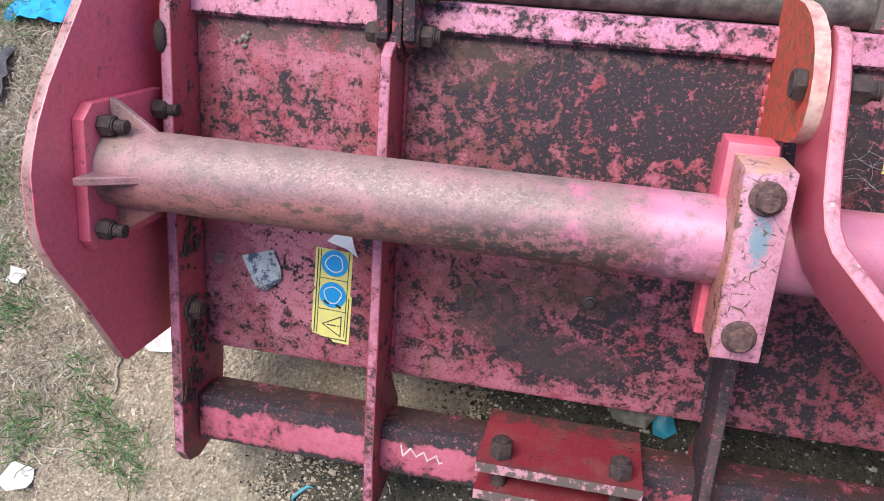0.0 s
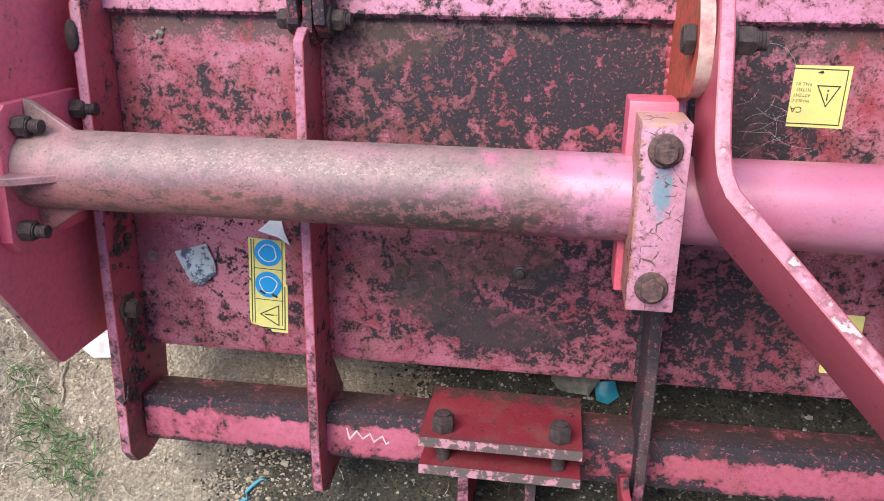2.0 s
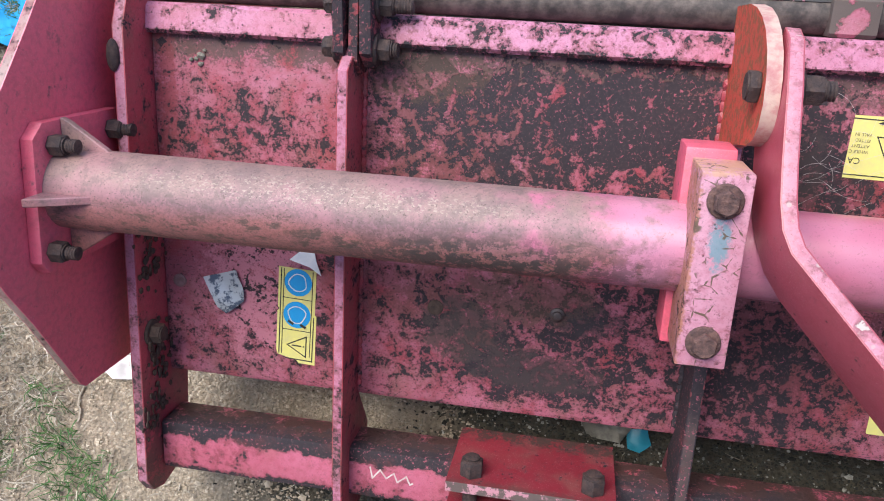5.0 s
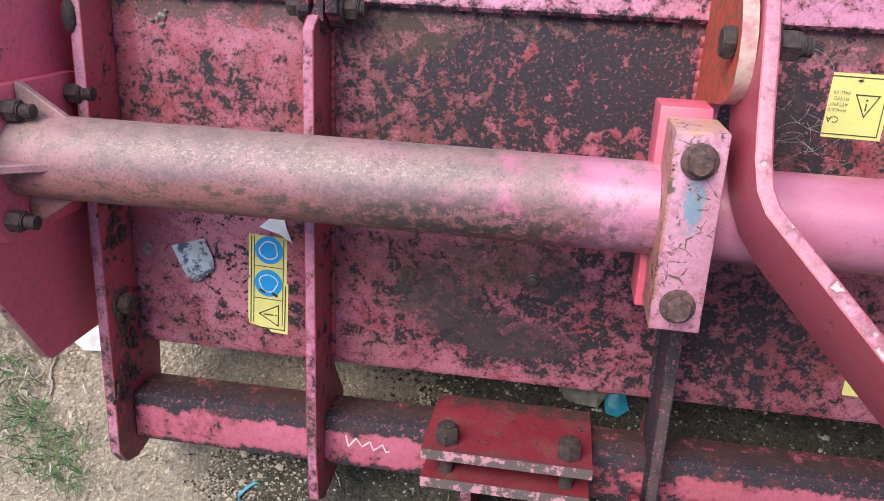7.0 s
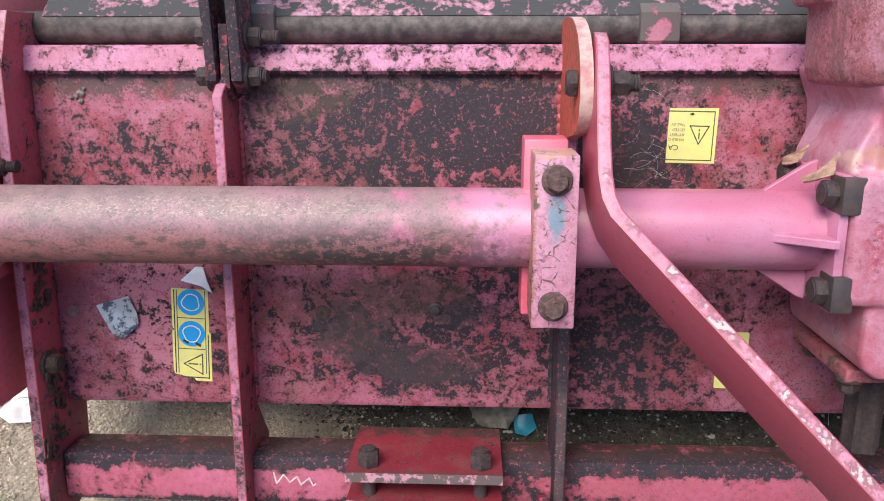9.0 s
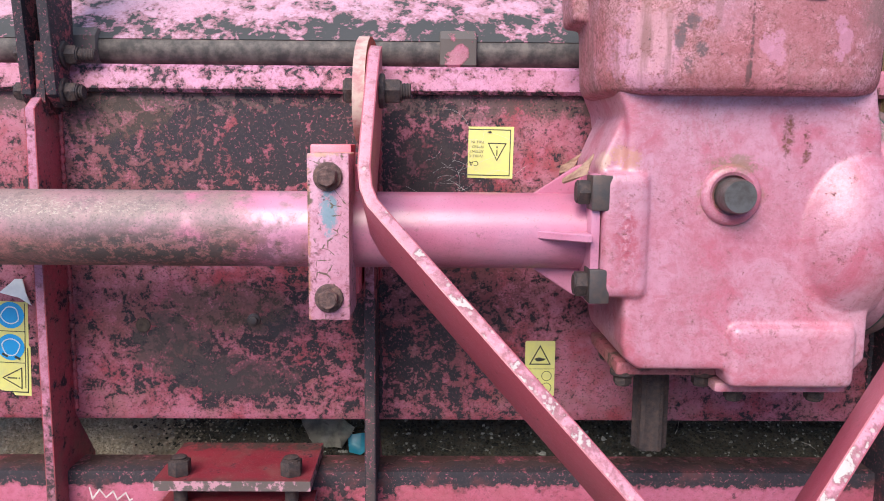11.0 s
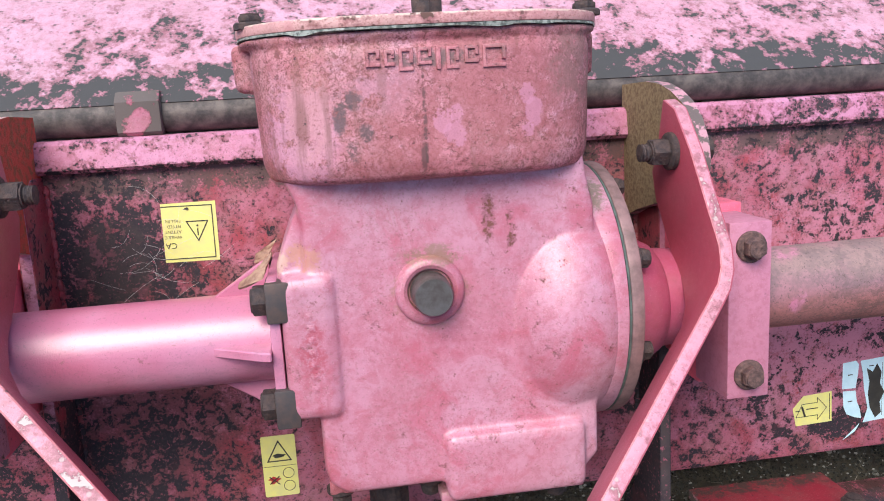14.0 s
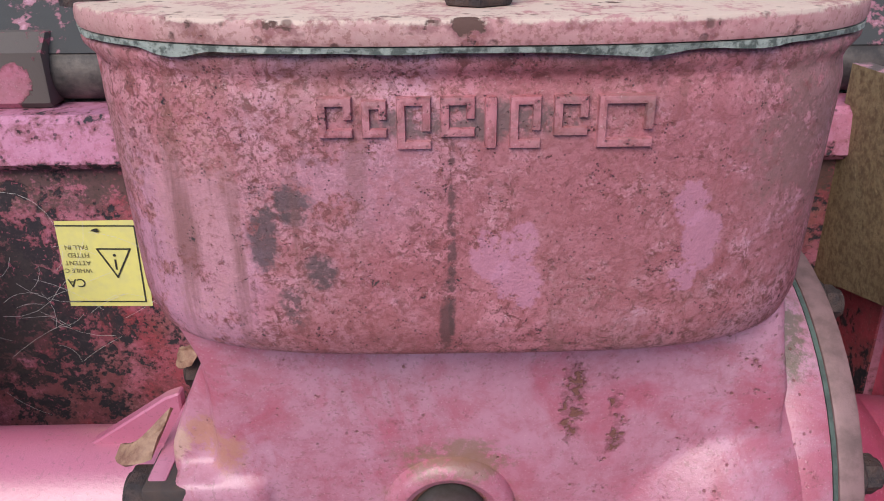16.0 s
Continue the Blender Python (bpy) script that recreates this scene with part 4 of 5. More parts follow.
for base, tip, rise in ((((0.5000, -0.0430, 0.095), (0.4890, -0.0610, 0.100)), ((0.4790, -0.0570, 0.086), (0.4770, -0.0650, 0.088)), 0.005), (((0.5000, -0.0440, 0.162), (0.4910, -0.0630, 0.174)), ((0.4720, -0.0680, 0.154), (0.4700, -0.0730, 0.160)), 0.007)):
    bm = fresh()
    rows = []
    for i in range(7):
        t = i / 6
        a, b = Vector(base[0]).lerp(Vector(tip[0]), t), Vector(base[1]).lerp(Vector(tip[1]), t)
        up = Vector((0, 0, rise * math.sin(math.pi * min(1.0, t * 0.8)) - 0.010 * max(0.0, t - 0.75)))
        rows.append([bm.verts.new(a.lerp(b, q / 5) + up + Vector((0, 0, 0.0012 * math.sin(2.1 * q + 3 * t)))) for q in range(6)])
    for p, q in zip(rows, rows[1:]):
        for n in range(5):
            bm.faces.new((p[n], p[n + 1], q[n + 1], q[n]))
    bmesh.ops.recalc_face_normals(bm, faces=bm.faces[:])
    bmesh.ops.solidify(bm, geom=bm.faces[:], thickness=0.0022)
    part("lock_tab", bm, tan_tab, flange, "bent tan lock tab")
for k in range(7):
    bm = fresh()
    box(bm, 0.5235, 0.5305, -0.096 - 0.0105 * k, -0.089 - 0.0105 * k, 0.194, 0.1972, 0.0006)
    box(bm, 0.5255, 0.5285, -0.094 - 0.0105 * k, -0.091 - 0.0105 * k, 0.194, 0.1976, 0.0005)
    part("raised_mark", bm, gear_paint, housing)
bm = fresh()
box(bm, 0.530, 0.634, -0.269, -0.2555, 0.03, 0.163, 0.002)
plate = part("front_cover", bm, cover_paint, gearbox, "dirty cover plate")
bm = fresh()
box(bm, 0.628, 0.762, -0.283, -0.2725, 0.03, 0.176, 0.003)
part("side_cover", bm, gear_paint, gearbox)
for x, y, z in ((0.540, -0.269, 0.150), (0.622, -0.269, 0.150), (0.545, -0.269, 0.05), (0.655, -0.283, 0.155), (0.740, -0.283, 0.155)):
    bolt("cover_bolt", plate, (x, y, z), (0, -1, 0), 0.017, 0.010)
bm = fresh()
teeth = [((0.0195 if k % 4 < 2 else 0.0165) * math.cos(2 * math.pi * k / 24), (0.0195 if k % 4 < 2 else 0.0165) * math.sin(2 * math.pi * k / 24)) for k in range(24)]
prism(bm, [(0.586 + u, 0.095 + v) for u, v in teeth], "Y", -0.372, -0.262, 0.001)
part("input_shaft", bm, iron, gearbox, "splined rusty input shaft")


# hitch brackets on the front bar
def hitch(x, plates):
    top = tagged(new("hitch_bracket"))
    top.parent = tiller
    for y, z0, z1 in ((-0.4255, -0.029, 0.088), (-0.462, 0.0315, 0.086)):
        bm = fresh()
        prism(bm, [(x - 0.090, z1), (x + 0.090, z1), (x + 0.089, z0), (x - 0.089, z0)], "Y", y - 0.006, y + 0.006, 0.0, rim=1)
        part("bracket_plate", bm, [red_paint, pale_edge], top)
    for s in plates:
        bm = fresh()
        prism(bm, [(-0.4685, 0.062), (-0.60, 0.052), (-0.655, 0.044), (-0.675, 0.02), (-0.675, -0.03), (-0.65, -0.075), (-0.56, -0.10), (-0.4965, -0.08), (-0.4965, 0.0325), (-0.4685, 0.0325)], "X", x + s - 0.006, x + s + 0.006, 0.0, rim=1)
        part("clevis_plate", bm, [red_paint, rim_paint], top)
        bm = fresh()
        rod(bm, (x + s - 0.008, -0.575, -0.012), (x + s + 0.008, -0.575, -0.012), 0.016, seg=24)
        part("pin_bush", bm, iron, top)
    for s in (-0.065, 0.065):
        bolt("bracket_bolt", top, (x + s, -0.4195, 0.068), (0, 1, 0.0), 0.023, 0.018, 0.004, washer=False)
        bm = fresh()
        rod(bm, (x + s, -0.457, 0.068), (x + s, -0.431, 0.068), 0.008, seg=14)
        part("bolt_shank", bm, iron, top)
    return top


hitch(0.112, (-0.042, 0.036))
hitch(1.052, (-0.022, 0.056))

# curved guards at the front ends of the two middle ribs
for mirror in (False, True):
    spine = [(0.2465, -0.436), (0.2475, -0.446), (0.250, -0.458), (0.254, -0.468), (0.262, -0.475), (0.293, -0.486), (0.372, -0.516), (0.45, -0.547)]
    spine = [(1.161 - x if mirror else x, y, 0.104) for x, y in spine]
    widths = [(0, -0.4, -0.92)] * 3 + [(0, -0.7, -0.71), (0, -0.85, -0.52)] + [(0, -0.88, -0.47)] * 3
    high = [0.040, 0.056, 0.07, 0.08, 0.09, 0.10, 0.10, 0.10]
    bm = fresh()
    sweep(bm, spine, widths, 0.009, high, 0.001, True, False)
    part("curved_guard", bm, [guard_paint, guard_paint], tiller, "dark red curved guard strip with rusty end")

# support arms of the trailing board, bolted to the rear rail
arm = tagged(new("board_support"))
arm.parent = tiller
for name, x0, x1, y0, y1, z1 in (("arm_plate", -0.121, -0.110, 0.004, 0.30, 0.045), ("arm_plate", -0.094, -0.082, 0.004, 0.30, 0.045), ("rail_lug", -0.107, -0.097, -0.004, 0.075, 0.040)):
    bm = fresh()
    prism(bm, [(y0, -0.005), (y0 - 0.002, z1 * 0.6), (y0 + 0.012, z1), (y1, z1 + (0.03 if y1 > 0.2 else 0)), (y1, -0.01)], "X", x0, x1, 0.0015)
    part(name, bm, arm_paint, arm)
for y, z, stud in ((0.020, 0.025, 0.006), (0.062, 0.02, 0.02)):
    bolt("arm_bolt", arm, (-0.082, y, z), (1, 0, 0), 0.020, 0.013, stud)
    bolt("arm_bolt", arm, (-0.121, y, z), (-1, 0, 0), 0.020, 0.011)

# end stop of the hinge and the nut on the side plate's edge
bm = fresh()
made = bmesh.ops.create_uvsphere(bm, u_segments=14, v_segments=10, radius=1.0)["verts"]
bmesh.ops.transform(bm, matrix=pose(-0.351, 0.0, 0.056) @ Matrix.Diagonal((0.007, 0.017, 0.006, 1)), verts=made)
part("weld_bead", bm, iron, end_left)

# dried mud caught along the end plate
rng = random.Random(8)
bm = fresh()
for y, z, n in ((-0.20, 0.03, 30), (-0.235, 0.035, 40), (-0.33, 0.03, 60), (-0.36, 0.025, 40), (-0.40, 0.04, 30), (-0.42, 0.05, 25)):
    for _ in range(n):
        r = rng.uniform(0.0015, 0.004)
        made = bmesh.ops.create_icosphere(bm, subdivisions=1, radius=r)["verts"]
        bmesh.ops.transform(bm, matrix=pose(-0.338 + rng.uniform(0, 0.003), y + rng.gauss(0, 0.012), z + rng.gauss(0, 0.011)) @ Matrix.Diagonal((0.6, 1.2, 1, 1)), verts=made)
tagged(part("dried_mud", bm, mud, end_left, "dried mud"), kind="stuff")
bolt("edge_nut", end_left, (-0.339, -0.313, 0.038), (1, 0, 0), 0.020, 0.012, material=mud)

# washer and mud on the deck
bm = fresh()
lathe(bm, (-0.320, -0.260, 0.0), (0, 0, 1), [(-0.001, 0.008), (0.0015, 0.008), (0.0022, 0.006), (0.0012, 0.003)])
part("rivet", bm, flange_grey, deck)
bm = fresh()
for k in range(9):
    made = bmesh.ops.create_icosphere(bm, subdivisions=1, radius=rng.uniform(0.002, 0.0045))["verts"]
    bmesh.ops.transform(bm, matrix=pose(-0.285 + rng.gauss(0, 0.004), -0.005 + rng.gauss(0, 0.005), 0.001), verts=made)
part("mud_spot", bm, grey_plastic, deck, "dried grey lump")
bm = fresh()
lathe(bm, (0.1220, -0.2510, 0.0), (0, 0, 1), [(-0.001, 0.0085), (0.002, 0.008), (0.0032, 0.0055), (0.006, 0.005), (0.0066, 0.0035)])
part("rivet", bm, dark_steel, deck)
bm = fresh()
lathe(bm, (-0.0130, -0.2580, 0.0), (0, 0, 1), [(-0.001, 0.009), (0.0015, 0.0088), (0.0022, 0.0065), (0.0012, 0.003)])
part("rivet", bm, mud, deck)


# ---- labels on the deck ----
class Label:
    """A flat printed label, drawn in its own plane: u to the right, v up, then turned and laid on the deck."""

    def __init__(self, x, y, turn=0.0, z=0.0006):
        self.bm, self.mats, self.place = bmesh.new(), [], pose(x, y, z, 0, 0, turn)

    def face(self, outline, material, layer=0):
        if material not in self.mats:
            self.mats.append(material)
        f = self.bm.faces.new([self.bm.verts.new(self.place @ Vector((u, v, 0.0004 * layer))) for u, v in outline])
        f.normal_update()
        if f.normal.z < 0:
            f.normal_flip()
        f.material_index = self.mats.index(material)

    def bar(self, u0, v0, u1, v1, w, material, layer=1):
        d = Vector((u1 - u0, v1 - v0)).normalized() * w / 2
        n = Vector((-d.y, d.x))
        a, b = Vector((u0, v0)) - d, Vector((u1, v1)) + d
        self.face([tuple(p) for p in (a - n, b - n, b + n, a + n)], material, layer)

    def loop(self, points, w, material, layer=1):
        for p, q in zip(points, points[1:] + points[:1]):
            self.bar(*p, *q, w, material, layer)

    def disc(self, u, v, r, material, layer=1, squash=1.0, wave=0.0):
        self.face([(u + r * math.cos(a) * (1 + wave * math.sin(5 * a)), v + r * squash * math.sin(a) * (1 + wave * math.cos(3 * a))) for a in (2 * math.pi * k / 32 for k in range(32))], material, layer)

    def words(self, text, u, v, size, material, layer=2, turn=0.0):
        curve = bpy.data.curves.new("words", "FONT")
        curve.body, curve.size = text, size
        ob = bpy.data.objects.new("words", curve)
        mesh = bpy.data.meshes.new_from_object(ob)
        if material not in self.mats:
            self.mats.append(material)
        m = self.place @ pose(u, v, 0.0004 * layer, 0, 0, turn)
        verts = [self.bm.verts.new(m @ q.co) for q in mesh.vertices]
        for p in mesh.polygons:
            f = self.bm.faces.new([verts[i] for i in p.vertices])
            f.normal_update()
            if f.normal.z < 0:
                f.normal_flip()
            f.material_index = self.mats.index(material)
        bpy.data.objects.remove(ob)

    def done(self, name, parent, label):
        return part(name, self.bm, self.mats, parent, label)


# three signs in a row, the upper end torn
k = Label(-0.1755, -0.2875, -2.6)
k.face([(-0.024, 0.058), (0.021, 0.058), (0.0215, 0.004), (0.0235, 0.002), (0.024, -0.060), (0.004, -0.060), (0.002, -0.057), (-0.022, -0.052), (-0.024, -0.046), (-0.024, 0.003), (-0.0215, 0.006), (-0.0235, 0.008)], yellow)
for u, w in ((-0.0205, 0.0012), (-0.0172, 0.0009), (0.0172, 0.0009)):
    k.bar(u, -0.05, u, 0.056, w, label_black)
k.bar(0.0203, -0.056, 0.0203, 0.0, 0.0012, label_black)
for v in (0.021, -0.0185):
    k.bar(-0.0165, v, 0.0165, v, 0.0009, label_black)
k.bar(-0.012, -0.0555, 0.02, -0.0555, 0.0014, label_black)
for v in (0.041, 0.001):
    k.disc(0.0, v, 0.0165, label_blue, 1)
    k.loop([(0.0105 * math.cos(a) * (1 + 0.12 * math.sin(3 * a + v * 99)), v + 0.0105 * math.sin(a)) for a in (2 * math.pi * i / 18 for i in range(18))], 0.0014, label_white, 2)
k.bar(-0.009, -0.008, -0.005, -0.010, 0.003, label_black, 3)
k.bar(0.006, -0.011, 0.010, -0.013, 0.003, label_black, 3)
k.loop([(0.0125, -0.025), (0.0125, -0.051), (-0.0105, -0.038)], 0.0013, label_black, 1)
k.bar(-0.004, -0.038, 0.006, -0.038, 0.0016, label_black, 1)
k.disc(0.0095, -0.038, 0.001, label_black, 1)
k.done("warning_label", deck, "torn yellow safety label with two blue discs")

# caution label, upside down
k = Label(0.4085, -0.045, 179)
k.face([(-0.027, -0.031), (0.027, -0.030), (0.027, 0.0305), (-0.027, 0.0305)], yellow)
k.bar(-0.023, 0.027, 0.027, 0.027, 0.001, label_black)
k.bar(-0.023, 0.027, -0.023, -0.027, 0.001, label_black)
k.bar(-0.023, -0.027, 0.027, -0.027, 0.001, label_black)
k.loop([(-0.018, -0.011), (0.003, -0.011), (-0.0075, 0.009)], 0.0011, label_black)
k.bar(-0.0075, -0.003, -0.0075, 0.003, 0.0012, label_black)
k.disc(-0.0075, -0.0065, 0.001, label_black)
for text, v in (("WHILE C", 0.003), ("ATTENT", -0.0025), ("FITTED", -0.008), ("FALL IN", -0.0135)):
    k.words(text, 0.0085, v, 0.0044, label_faint, 1)
k.words("CA", 0.014, 0.0105, 0.0085, label_black, 1)
k.disc(0.002, -0.024, 0.0025, label_black, 2, 0.5, 0.3)
k.done("caution_label", deck, "yellow caution label stuck upside down")

# two-part label by the gearbox
k = Label(0.474, -0.3105, 0)
k.face(rounded(0.037, 0.071, 0.002, 2), yellow)
k.loop([(-0.0125, 0.006), (0.0125, 0.006), (0.0, 0.029)], 0.0014, label_black)
k.disc(0.0, 0.012, 0.0065, label_black, 1, 0.35, 0.2)
k.bar(-0.0175, 0.0, 0.0175, 0.0, 0.0005, label_black)
for v in (-0.009, -0.024):
    k.loop([(0.0085 + 0.006 * math.cos(a), v + 0.006 * math.sin(a)) for a in (2 * math.pi * i / 16 for i in range(16))], 0.0007, label_black)
k.disc(-0.007, -0.016, 0.0055, label_red, 1, 0.7, 0.35)
k.bar(-0.012, -0.012, -0.002, -0.021, 0.0012, label_black, 2)
k.bar(-0.012, -0.020, -0.002, -0.012, 0.0012, label_black, 2)
k.done("hazard_label", deck, "small yellow two-part hazard label")

# arrow label and torn speed chart
k = Label(1.107, -0.3185, 2)
k.face([(-0.026, 0.004), (-0.012, 0.0185), (0.025, 0.0195), (0.025, -0.019), (-0.022, -0.019)], yellow)
k.loop([(-0.014, 0.008), (0.006, 0.008), (0.006, 0.014), (0.018, 0.0), (0.006, -0.014), (0.006, -0.008), (-0.022, -0.008)], 0.0008, label_black)
k.bar(-0.014, 0.004, -0.011, -0.006, 0.0025, label_black, 2)
k.bar(-0.022, 0.0, -0.017, 0.0, 0.0012, label_black, 1)
k.bar(-0.008, 0.001, 0.006, 0.001, 0.0012, label_black, 1)
k.bar(0.022, 0.017, 0.022, -0.016, 0.0009, label_black, 1)
k.done("arrow_label", deck, "torn yellow arrow label")
k = Label(1.189, -0.303, 2)
k.face([(-0.043, 0.040), (-0.026, 0.041), (-0.022, 0.036), (-0.023, 0.024), (-0.026, 0.006), (-0.044, 0.007)], chart_white)
k.face([(-0.043, 0.004), (-0.026, 0.003), (-0.024, -0.012), (-0.020, -0.022), (-0.018, -0.034), (-0.026, -0.032), (-0.038, -0.026), (-0.042, -0.016)], chart_white)
k.face([(-0.020, 0.040), (0.030, 0.042), (0.034, 0.036), (0.034, 0.022), (0.042, 0.010), (0.038, -0.006), (0.045, -0.026), (0.043, -0.038), (-0.016, -0.040), (-0.010, -0.022), (-0.015, 0.004), (-0.017, 0.026)], chart_white)
k.face([(-0.044, -0.060), (-0.020, -0.040), (-0.026, -0.050)], chart_white)
k.face([(-0.012, 0.030), (-0.004, 0.024), (0.002, 0.034), (0.008, 0.022), (0.006, 0.008), (0.012, -0.004), (0.006, -0.016), (0.008, -0.030), (0.000, -0.036), (-0.007, -0.022), (-0.010, -0.004), (-0.008, 0.012)], label_black, 1)
for u in (0.009, 0.026):
    k.bar(u, 0.034, u, -0.034, 0.0005, label_black)
for v in (0.014, -0.004):
    k.bar(-0.010, v, 0.036, v, 0.0005, label_black)
for row, texts in enumerate((("17", "2"), ("21", "17"), ("18", "20"), ("20", "19"))):
    for col, text in enumerate(texts):
        k.words(text, 0.013 + 0.016 * col, -0.0095 - 0.0085 * row, 0.0075, label_black, 1)
for u, v in ((-0.008, 0.032), (0.000, 0.024), (-0.004, 0.018), (0.012, 0.030), (0.016, 0.022), (0.024, 0.026), (-0.036, 0.024), (-0.036, -0.01)):
    k.bar(u, v, u + 0.005, v, 0.0013, label_black)
k.done("speed_chart", deck, "torn white speed chart with numbers")

# white zigzag smear on the front bar
k = Label(-0.05, -0.462, 0, 0.0314)
for (a, b), (c, d) in zip(((-0.034, 0.008), (-0.030, -0.006), (-0.018, 0.006), (-0.008, -0.004), (0.004, 0.004), (0.010, -0.007), (0.024, 0.002), (0.030, -0.008)), ((-0.030, -0.006), (-0.018, 0.006), (-0.008, -0.004), (0.004, 0.004), (0.010, -0.007), (0.024, 0.002), (0.030, -0.008), (0.034, -0.006))):
    k.bar(a * 0.75, b, c * 0.75, d, 0.0018 + 0.18 * abs(a - c) * abs(a) * 4, smear_white, 0)
k.done("paint_smear", front_bar, "white zigzag paint smear")


# ---- scraps, litter and what grows round the tiller ----
def crumple(name, outline, material, m, label, category, rise=0.012, seed=3, cut=5, parent=None):
    """A sheet with a thickness, cut fine and crumpled."""
    bm = bmesh.new()
    bm.faces.new([bm.verts.new((x, y, 0)) for x, y in outline])
    bmesh.ops.triangulate(bm, faces=bm.faces[:])
    for _ in range(cut):
        long = [e for e in bm.edges if e.calc_length() > 0.012]
        if not long:
            break
        bmesh.ops.subdivide_edges(bm, edges=long, cuts=1)
        bmesh.ops.triangulate(bm, faces=bm.faces[:])
    for v in bm.verts:
        p = Vector((v.co.x, v.co.y, seed))
        v.co.z = rise * (0.9 + noise.noise(p * 28) * 1.1 + 0.5 * noise.noise(p * 75))
        v.co.x += 0.3 * rise * noise.noise(p * 40 + Vector((9, 0, 0)))
    thick = bmesh.ops.solidify(bm, geom=bm.faces[:], thickness=0.0012)
    bmesh.ops.transform(bm, matrix=m, verts=bm.verts)
    ob = part(name, bm, material, parent, sharp=60)
    return tagged(ob, label, category)


crumple("foil_scrap", [(-0.026, 0.010), (0.012, 0.028), (0.024, 0.004), (0.026, -0.008), (0.006, -0.028), (-0.004, -0.022)], foil, MACHINE @ pose(-0.263, -0.264, 0.0, 0, 0, -8), "torn silver-blue foil scrap stuck to the deck", "scrap", 0.005, 2)
crumple("torn_sticker", [(-0.016, 0.0), (0.002, 0.016), (0.012, 0.016), (0.020, -0.016), (0.008, -0.006)], label_white, MACHINE @ pose(-0.165, -0.217, 0.001), "curled torn end of a white sticker", "scrap", 0.007, 5)
LITTER = [
    ("plastic_wrapper", [(-0.05, 0.02), (0.0, 0.03), (0.03, 0.01), (0.01, -0.02), (-0.03, -0.015)], grey_plastic, (0.205, -0.300), 0.02, 4, "crumpled grey plastic wrapper on the soil", "litter"),
    ("teal_wrapper", [(-0.014, 0.012), (0.016, 0.014), (0.020, -0.004), (0.008, -0.016), (-0.008, -0.013)], teal_plastic, (0.235, -0.312), 0.015, 7, "crumpled teal plastic wrapper on the soil", "litter"),
    ("paper_scrap", [(-0.03, -0.01), (0.0, 0.03), (0.03, 0.03), (0.025, -0.02), (-0.01, -0.025)], paper, (-0.478, -0.300), 0.015, 9, "torn white paper scrap on the soil", "litter"),
    ("paper_ball", [(-0.02, -0.01), (-0.015, 0.02), (0.015, 0.015), (0.022, -0.012), (0.0, -0.02)], paper, (-0.645, -0.530), 0.018, 12, "crumpled white paper on the soil", "litter"),
    ("paper_ball", [(-0.012, -0.01), (-0.01, 0.014), (0.012, 0.012), (0.012, -0.012)], paper, (-0.742, -0.245), 0.014, 15, "crumpled white paper in the dry grass", "litter"),
    ("blue_cloth", [(-0.06, -0.03), (-0.05, 0.06), (0.05, 0.08), (0.10, 0.05), (0.05, -0.03)], blue_cloth, (-0.845, 0.215), 0.02, 17, "bright blue cloth lying in the grass", "cloth"),
    ("dark_cloth", [(-0.12, -0.04), (-0.11, 0.06), (0.03, 0.06), (0.035, -0.045)], dark_cloth, (-0.90, 0.08), 0.015, 19, "dark striped cloth with a pale hem on straw", "cloth"),
    ("white_bag", [(-0.10, -0.04), (-0.08, 0.06), (0.03, 0.08), (0.09, 0.02), (0.04, -0.05)], paper, (-0.84, 0.52), 0.05, 23, "white plastic bag on the grass", "bag"),
]
for name, outline, material, (x, y), rise, seed, label, category in LITTER:
    crumple(name, outline, material, pose(x, y, lift(x, y) - 0.002), label, category, rise, seed)


def scatter(name, count, area, make, material, label, category, keep=None, seed=1):
    """Many small pieces in one object."""
    rng = random.Random(seed)
    verts, faces = [], []
    while count > 0:
        x, y = rng.uniform(area[0], area[1]), rng.uniform(area[2], area[3])
        if keep and rng.random() > keep(x, y):
            count -= 0.25
            continue
        v, f = make(rng)
        base = len(verts)
        verts += [(x + p[0], y + p[1], lift(x, y) + p[2]) for p in v]
        faces += [tuple(i + base for i in q) for q in f]
        count -= 1
    mesh = bpy.data.meshes.new(name)
    mesh.from_pydata(verts, [], faces)
    mesh.materials.append(material)
    return tagged(new(name, mesh), label, category, kind="stuff")


def crumb(rng):
    r = rng.choice((0.0009, 0.0011, 0.0014, 0.0018, 0.0024)) * rng.uniform(0.8, 1.3) * (2.2 if rng.random() < 0.012 else 1.0)
    a, sq = rng.uniform(0, 6.28), rng.uniform(0.55, 1.0)
    pts = [(0, 0, r * rng.uniform(0.6, 0.9)), (0, 0, -r * 0.5)]
    for k in range(5):
        b = a + k * 1.2566 + rng.uniform(-0.3, 0.3)
        q = r * rng.uniform(0.8, 1.2)
        pts.append((q * math.cos(b), q * sq * math.sin(b), r * rng.uniform(0.0, 0.35)))
    return pts, [(0, 2 + k, 2 + (k + 1) % 5) for k in range(5)] + [(1, 2 + (k + 1) % 5, 2 + k) for k in range(5)]


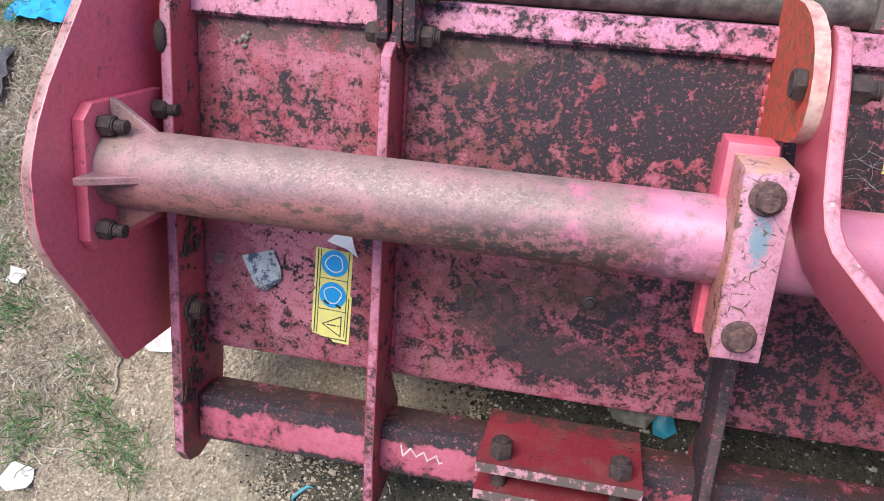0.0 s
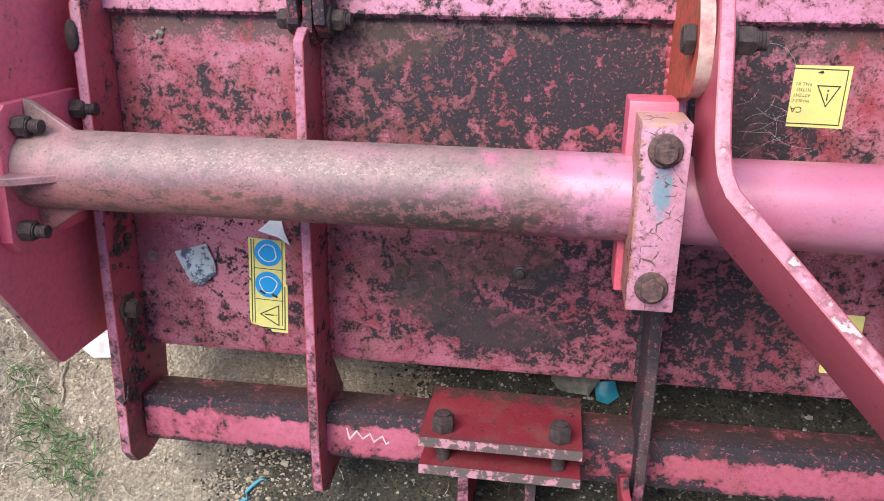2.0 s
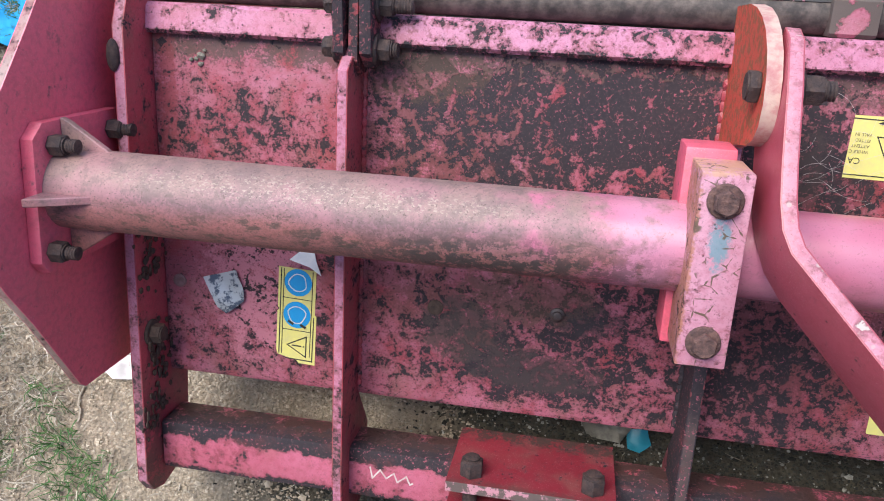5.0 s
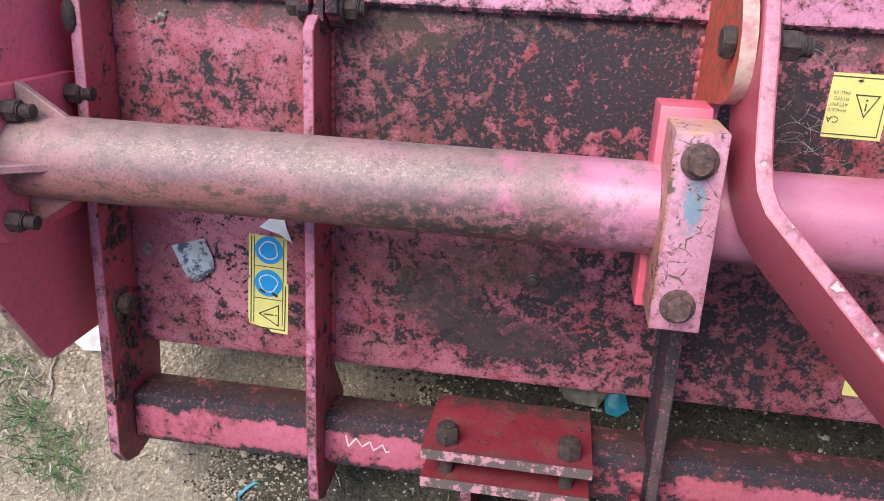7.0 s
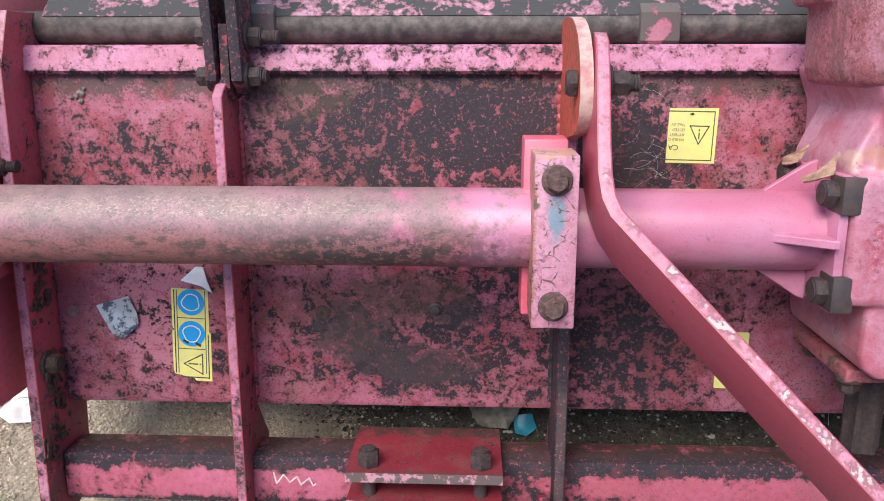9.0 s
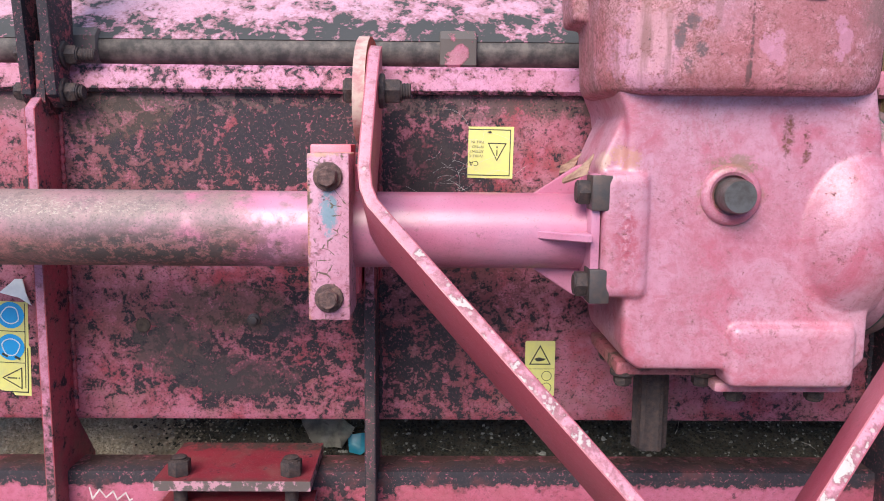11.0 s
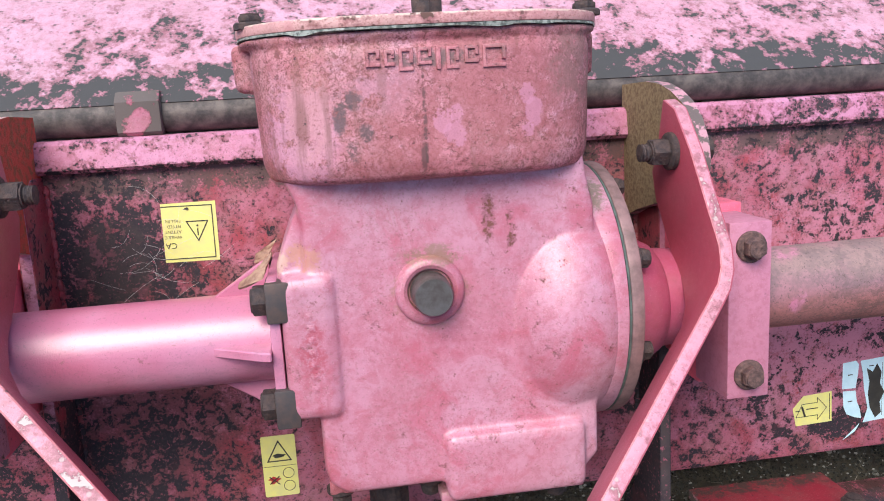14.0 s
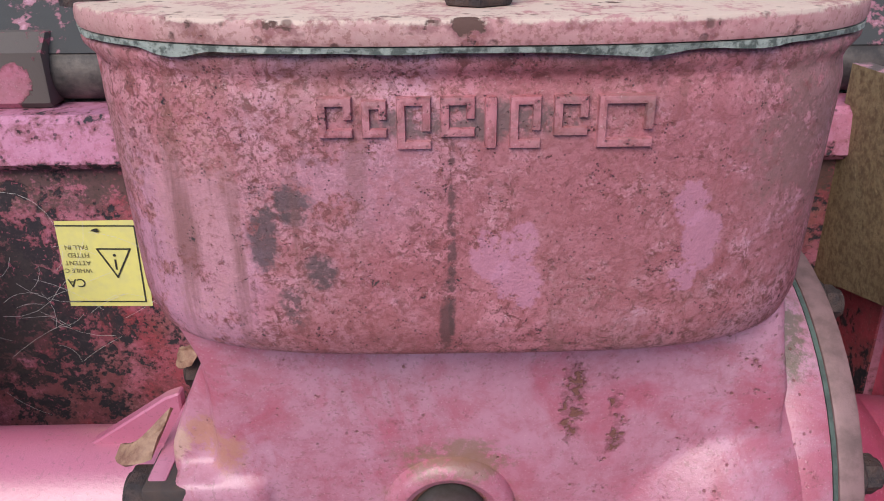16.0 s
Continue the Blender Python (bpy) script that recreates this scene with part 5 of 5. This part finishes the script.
def blade(long, high, wide):
    def make(rng):
        a, n = rng.uniform(0, 6.28), 3
        s, h, w = long * rng.uniform(0.4, 1.2), high * rng.uniform(0.2, 1.2), wide * rng.uniform(0.6, 1.3)
        bend, pts = rng.uniform(-0.9, 0.9), []
        for k in range(n + 1):
            t = k / n
            b = a + bend * t
            c = (s * t * math.cos(b), s * t * math.sin(b), h * math.sin(t * 2.2) + 0.002)
            e = w * (1 - 0.8 * t)
            pts += [(c[0] - e * math.sin(b), c[1] + e * math.cos(b), c[2]), (c[0] + e * math.sin(b), c[1] - e * math.cos(b), c[2] + 0.0006)]
        return pts, [(2 * k, 2 * k + 1, 2 * k + 3, 2 * k + 2) for k in range(n)]
    return make


def dry(x, y):
    """Where straw lies: thick away from the tiller, thin on the trampled soil before it."""
    edge = -0.49 + 0.35 * (y + 0.3) + 0.10 * noise.noise(Vector((x * 6, y * 6, 2)))
    fade = max(0.0, min(1.0, (x + 1.75) / 0.6, (1.15 - abs(y + 0.05)) / 0.5))
    return fade * max(0.03, min(1.0, (edge - x) * 5)) * (0.65 + 0.5 * noise.noise(Vector((x * 9, y * 9, 5))))


TUFTS = [(-0.56, -0.42, 0.05), (-0.66, -0.46, 0.06), (-0.80, -0.36, 0.07), (-0.70, -0.08, 0.05), (-0.86, -0.10, 0.08), (-0.50, -0.455, 0.045), (-0.47, -0.49, 0.03), (-0.53, -0.48, 0.03), (-0.72, -0.30, 0.05), (-0.78, -0.22, 0.05), (-0.90, 0.24, 0.10), (-1.0, 0.16, 0.10), (-0.78, 0.30, 0.08), (-0.66, -0.17, 0.03), (-0.60, -0.36, 0.03), (0.52, -0.315, 0.03)]


def tuft(x, y):
    return max(max(0.0, 1 - math.hypot(x - a, y - b) / r) for a, b, r in TUFTS)


def grey_shade(x, y):
    """How far the soil turns grey and is darkened for shade: not before the end plate, but under the deck and in front
    of it.
    """
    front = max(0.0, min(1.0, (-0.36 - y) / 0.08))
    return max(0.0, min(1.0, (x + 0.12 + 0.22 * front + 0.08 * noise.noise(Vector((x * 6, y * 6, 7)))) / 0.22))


scatter("pebbles", 70000, (-0.85, 0.2, -0.8, -0.12), crumb, stone, "small pale pebbles and soil crumbs", "pebbles", lambda x, y: 1 - grey_shade(x, y), 4)
scatter("shade_pebbles", 95000, (-0.5, 1.35, -0.75, -0.22), crumb, shade_stone, "small grey pebbles and soil crumbs, darkened for shade", "pebbles", grey_shade, 9)
scatter("dry_grass", 120000, (-1.75, -0.35, -1.2, 1.1), blade(0.022, 0.011, 0.0008), straw, "matted dry straw and dead grass", "dry grass", dry, 5)
scatter("loose_straw", 500, (-0.5, 1.4, -0.75, 0.0), blade(0.022, 0.003, 0.0005), straw, "loose straw on trampled soil", "straw", seed=6)
scatter("green_grass", 20000, (-1.2, 0.4, -0.6, 0.6), blade(0.028, 0.022, 0.0010), green, "small green grass tufts", "grass", tuft, 7)


# a broken stone before the front bar
bm = fresh()
made = bmesh.ops.create_icosphere(bm, subdivisions=4, radius=1.0)["verts"]
for v in made:
    p = v.co.copy()
    v.co *= 1 + 0.28 * noise.noise(p * 1.3 + Vector((4, 1, 2))) + 0.10 * noise.noise(p * 3.7) + 0.04 * noise.noise(p * 9)
bmesh.ops.transform(bm, matrix=pose(0.847, -0.437, lift(0.847, -0.437) + 0.006, 10, -15, 35) @ Matrix.Diagonal((0.034, 0.018, 0.015, 1)), verts=made)
tagged(part("stone", bm, rock_mat, sharp=60), "rough grey broken stone with pale patches on shade-darkened grey soil", "stone")


# twigs and a strip of plastic on the soil
def twig(name, a, b, r, material, label, category, sag=0.01, seed=1):
    rng = random.Random(seed)
    a, b, bm = Vector((*a, 0)), Vector((*b, 0)), bmesh.new()
    pts = []
    for k in range(7):
        p = a.lerp(b, k / 6) + Vector((rng.gauss(0, sag * 0.25), rng.gauss(0, sag * 0.25), 0))
        p.z = lift(p.x, p.y) + r + 0.003
        pts.append(p)
    side = (b - a).cross(Vector((0, 0, 1))).normalized()
    rings = [[bm.verts.new(p + (side * math.cos(c) + Vector((0, 0, 1)) * math.sin(c)) * r) for c in (2 * math.pi * i / 7 for i in range(7))] for p in pts]
    bm.faces.new(rings[0]), bm.faces.new(rings[-1][::-1])
    for p, q in zip(rings, rings[1:]):
        for i in range(7):
            bm.faces.new((p[i], q[i], q[(i + 1) % 7], p[(i + 1) % 7]))
    bmesh.ops.recalc_face_normals(bm, faces=bm.faces[:])
    return tagged(part(name, bm, material), label, category)


for a, b, r, seed in (((-0.537, -0.335), (-0.532, -0.390), 0.0016, 1), ((-0.748, -0.412), (-0.712, -0.500), 0.0013, 2), ((-0.64, -0.485), (-0.555, -0.480), 0.0012, 3), ((-0.60, -0.41), (-0.57, -0.45), 0.0010, 4)):
    twig("dry_twig", a, b, r, straw, "thin dry straw-coloured twig on the soil", "twig", 0.012, seed)
twig("plastic_strip", (-0.245, -0.508), (-0.205, -0.465), 0.0022, blue_strip, "thin blue plastic strip on the soil", "litter", 0.012, 6)

# cobweb threads on the deck beside the label
rng = random.Random(21)
verts, faces = [], []
for _ in range(26):
    x, y, a = rng.gauss(0.355, 0.03), rng.gauss(-0.07, 0.03), rng.uniform(-0.9, 0.9)
    s, bend, z = rng.uniform(0.01, 0.05), rng.uniform(-0.8, 0.8), rng.uniform(0.001, 0.006)
    base = len(verts)
    for q in range(5):
        t = q / 4
        b = a + bend * t
        c = Vector((x + s * t * math.cos(b), y + s * t * math.sin(b), z))
        n = Vector((-math.sin(b), math.cos(b), 0)) * 0.00009
        verts += [tuple(c - n), tuple(c + n)]
    faces += [(base + 2 * q, base + 2 * q + 1, base + 2 * q + 3, base + 2 * q + 2) for q in range(4)]
mesh = bpy.data.meshes.new("cobweb")
mesh.from_pydata(verts, [], faces)
mesh.materials.append(cobweb)
web = tagged(new("cobweb", mesh), "fine torn cobweb threads over the deck", "cobweb", kind="stuff")
web.matrix_world = MACHINE
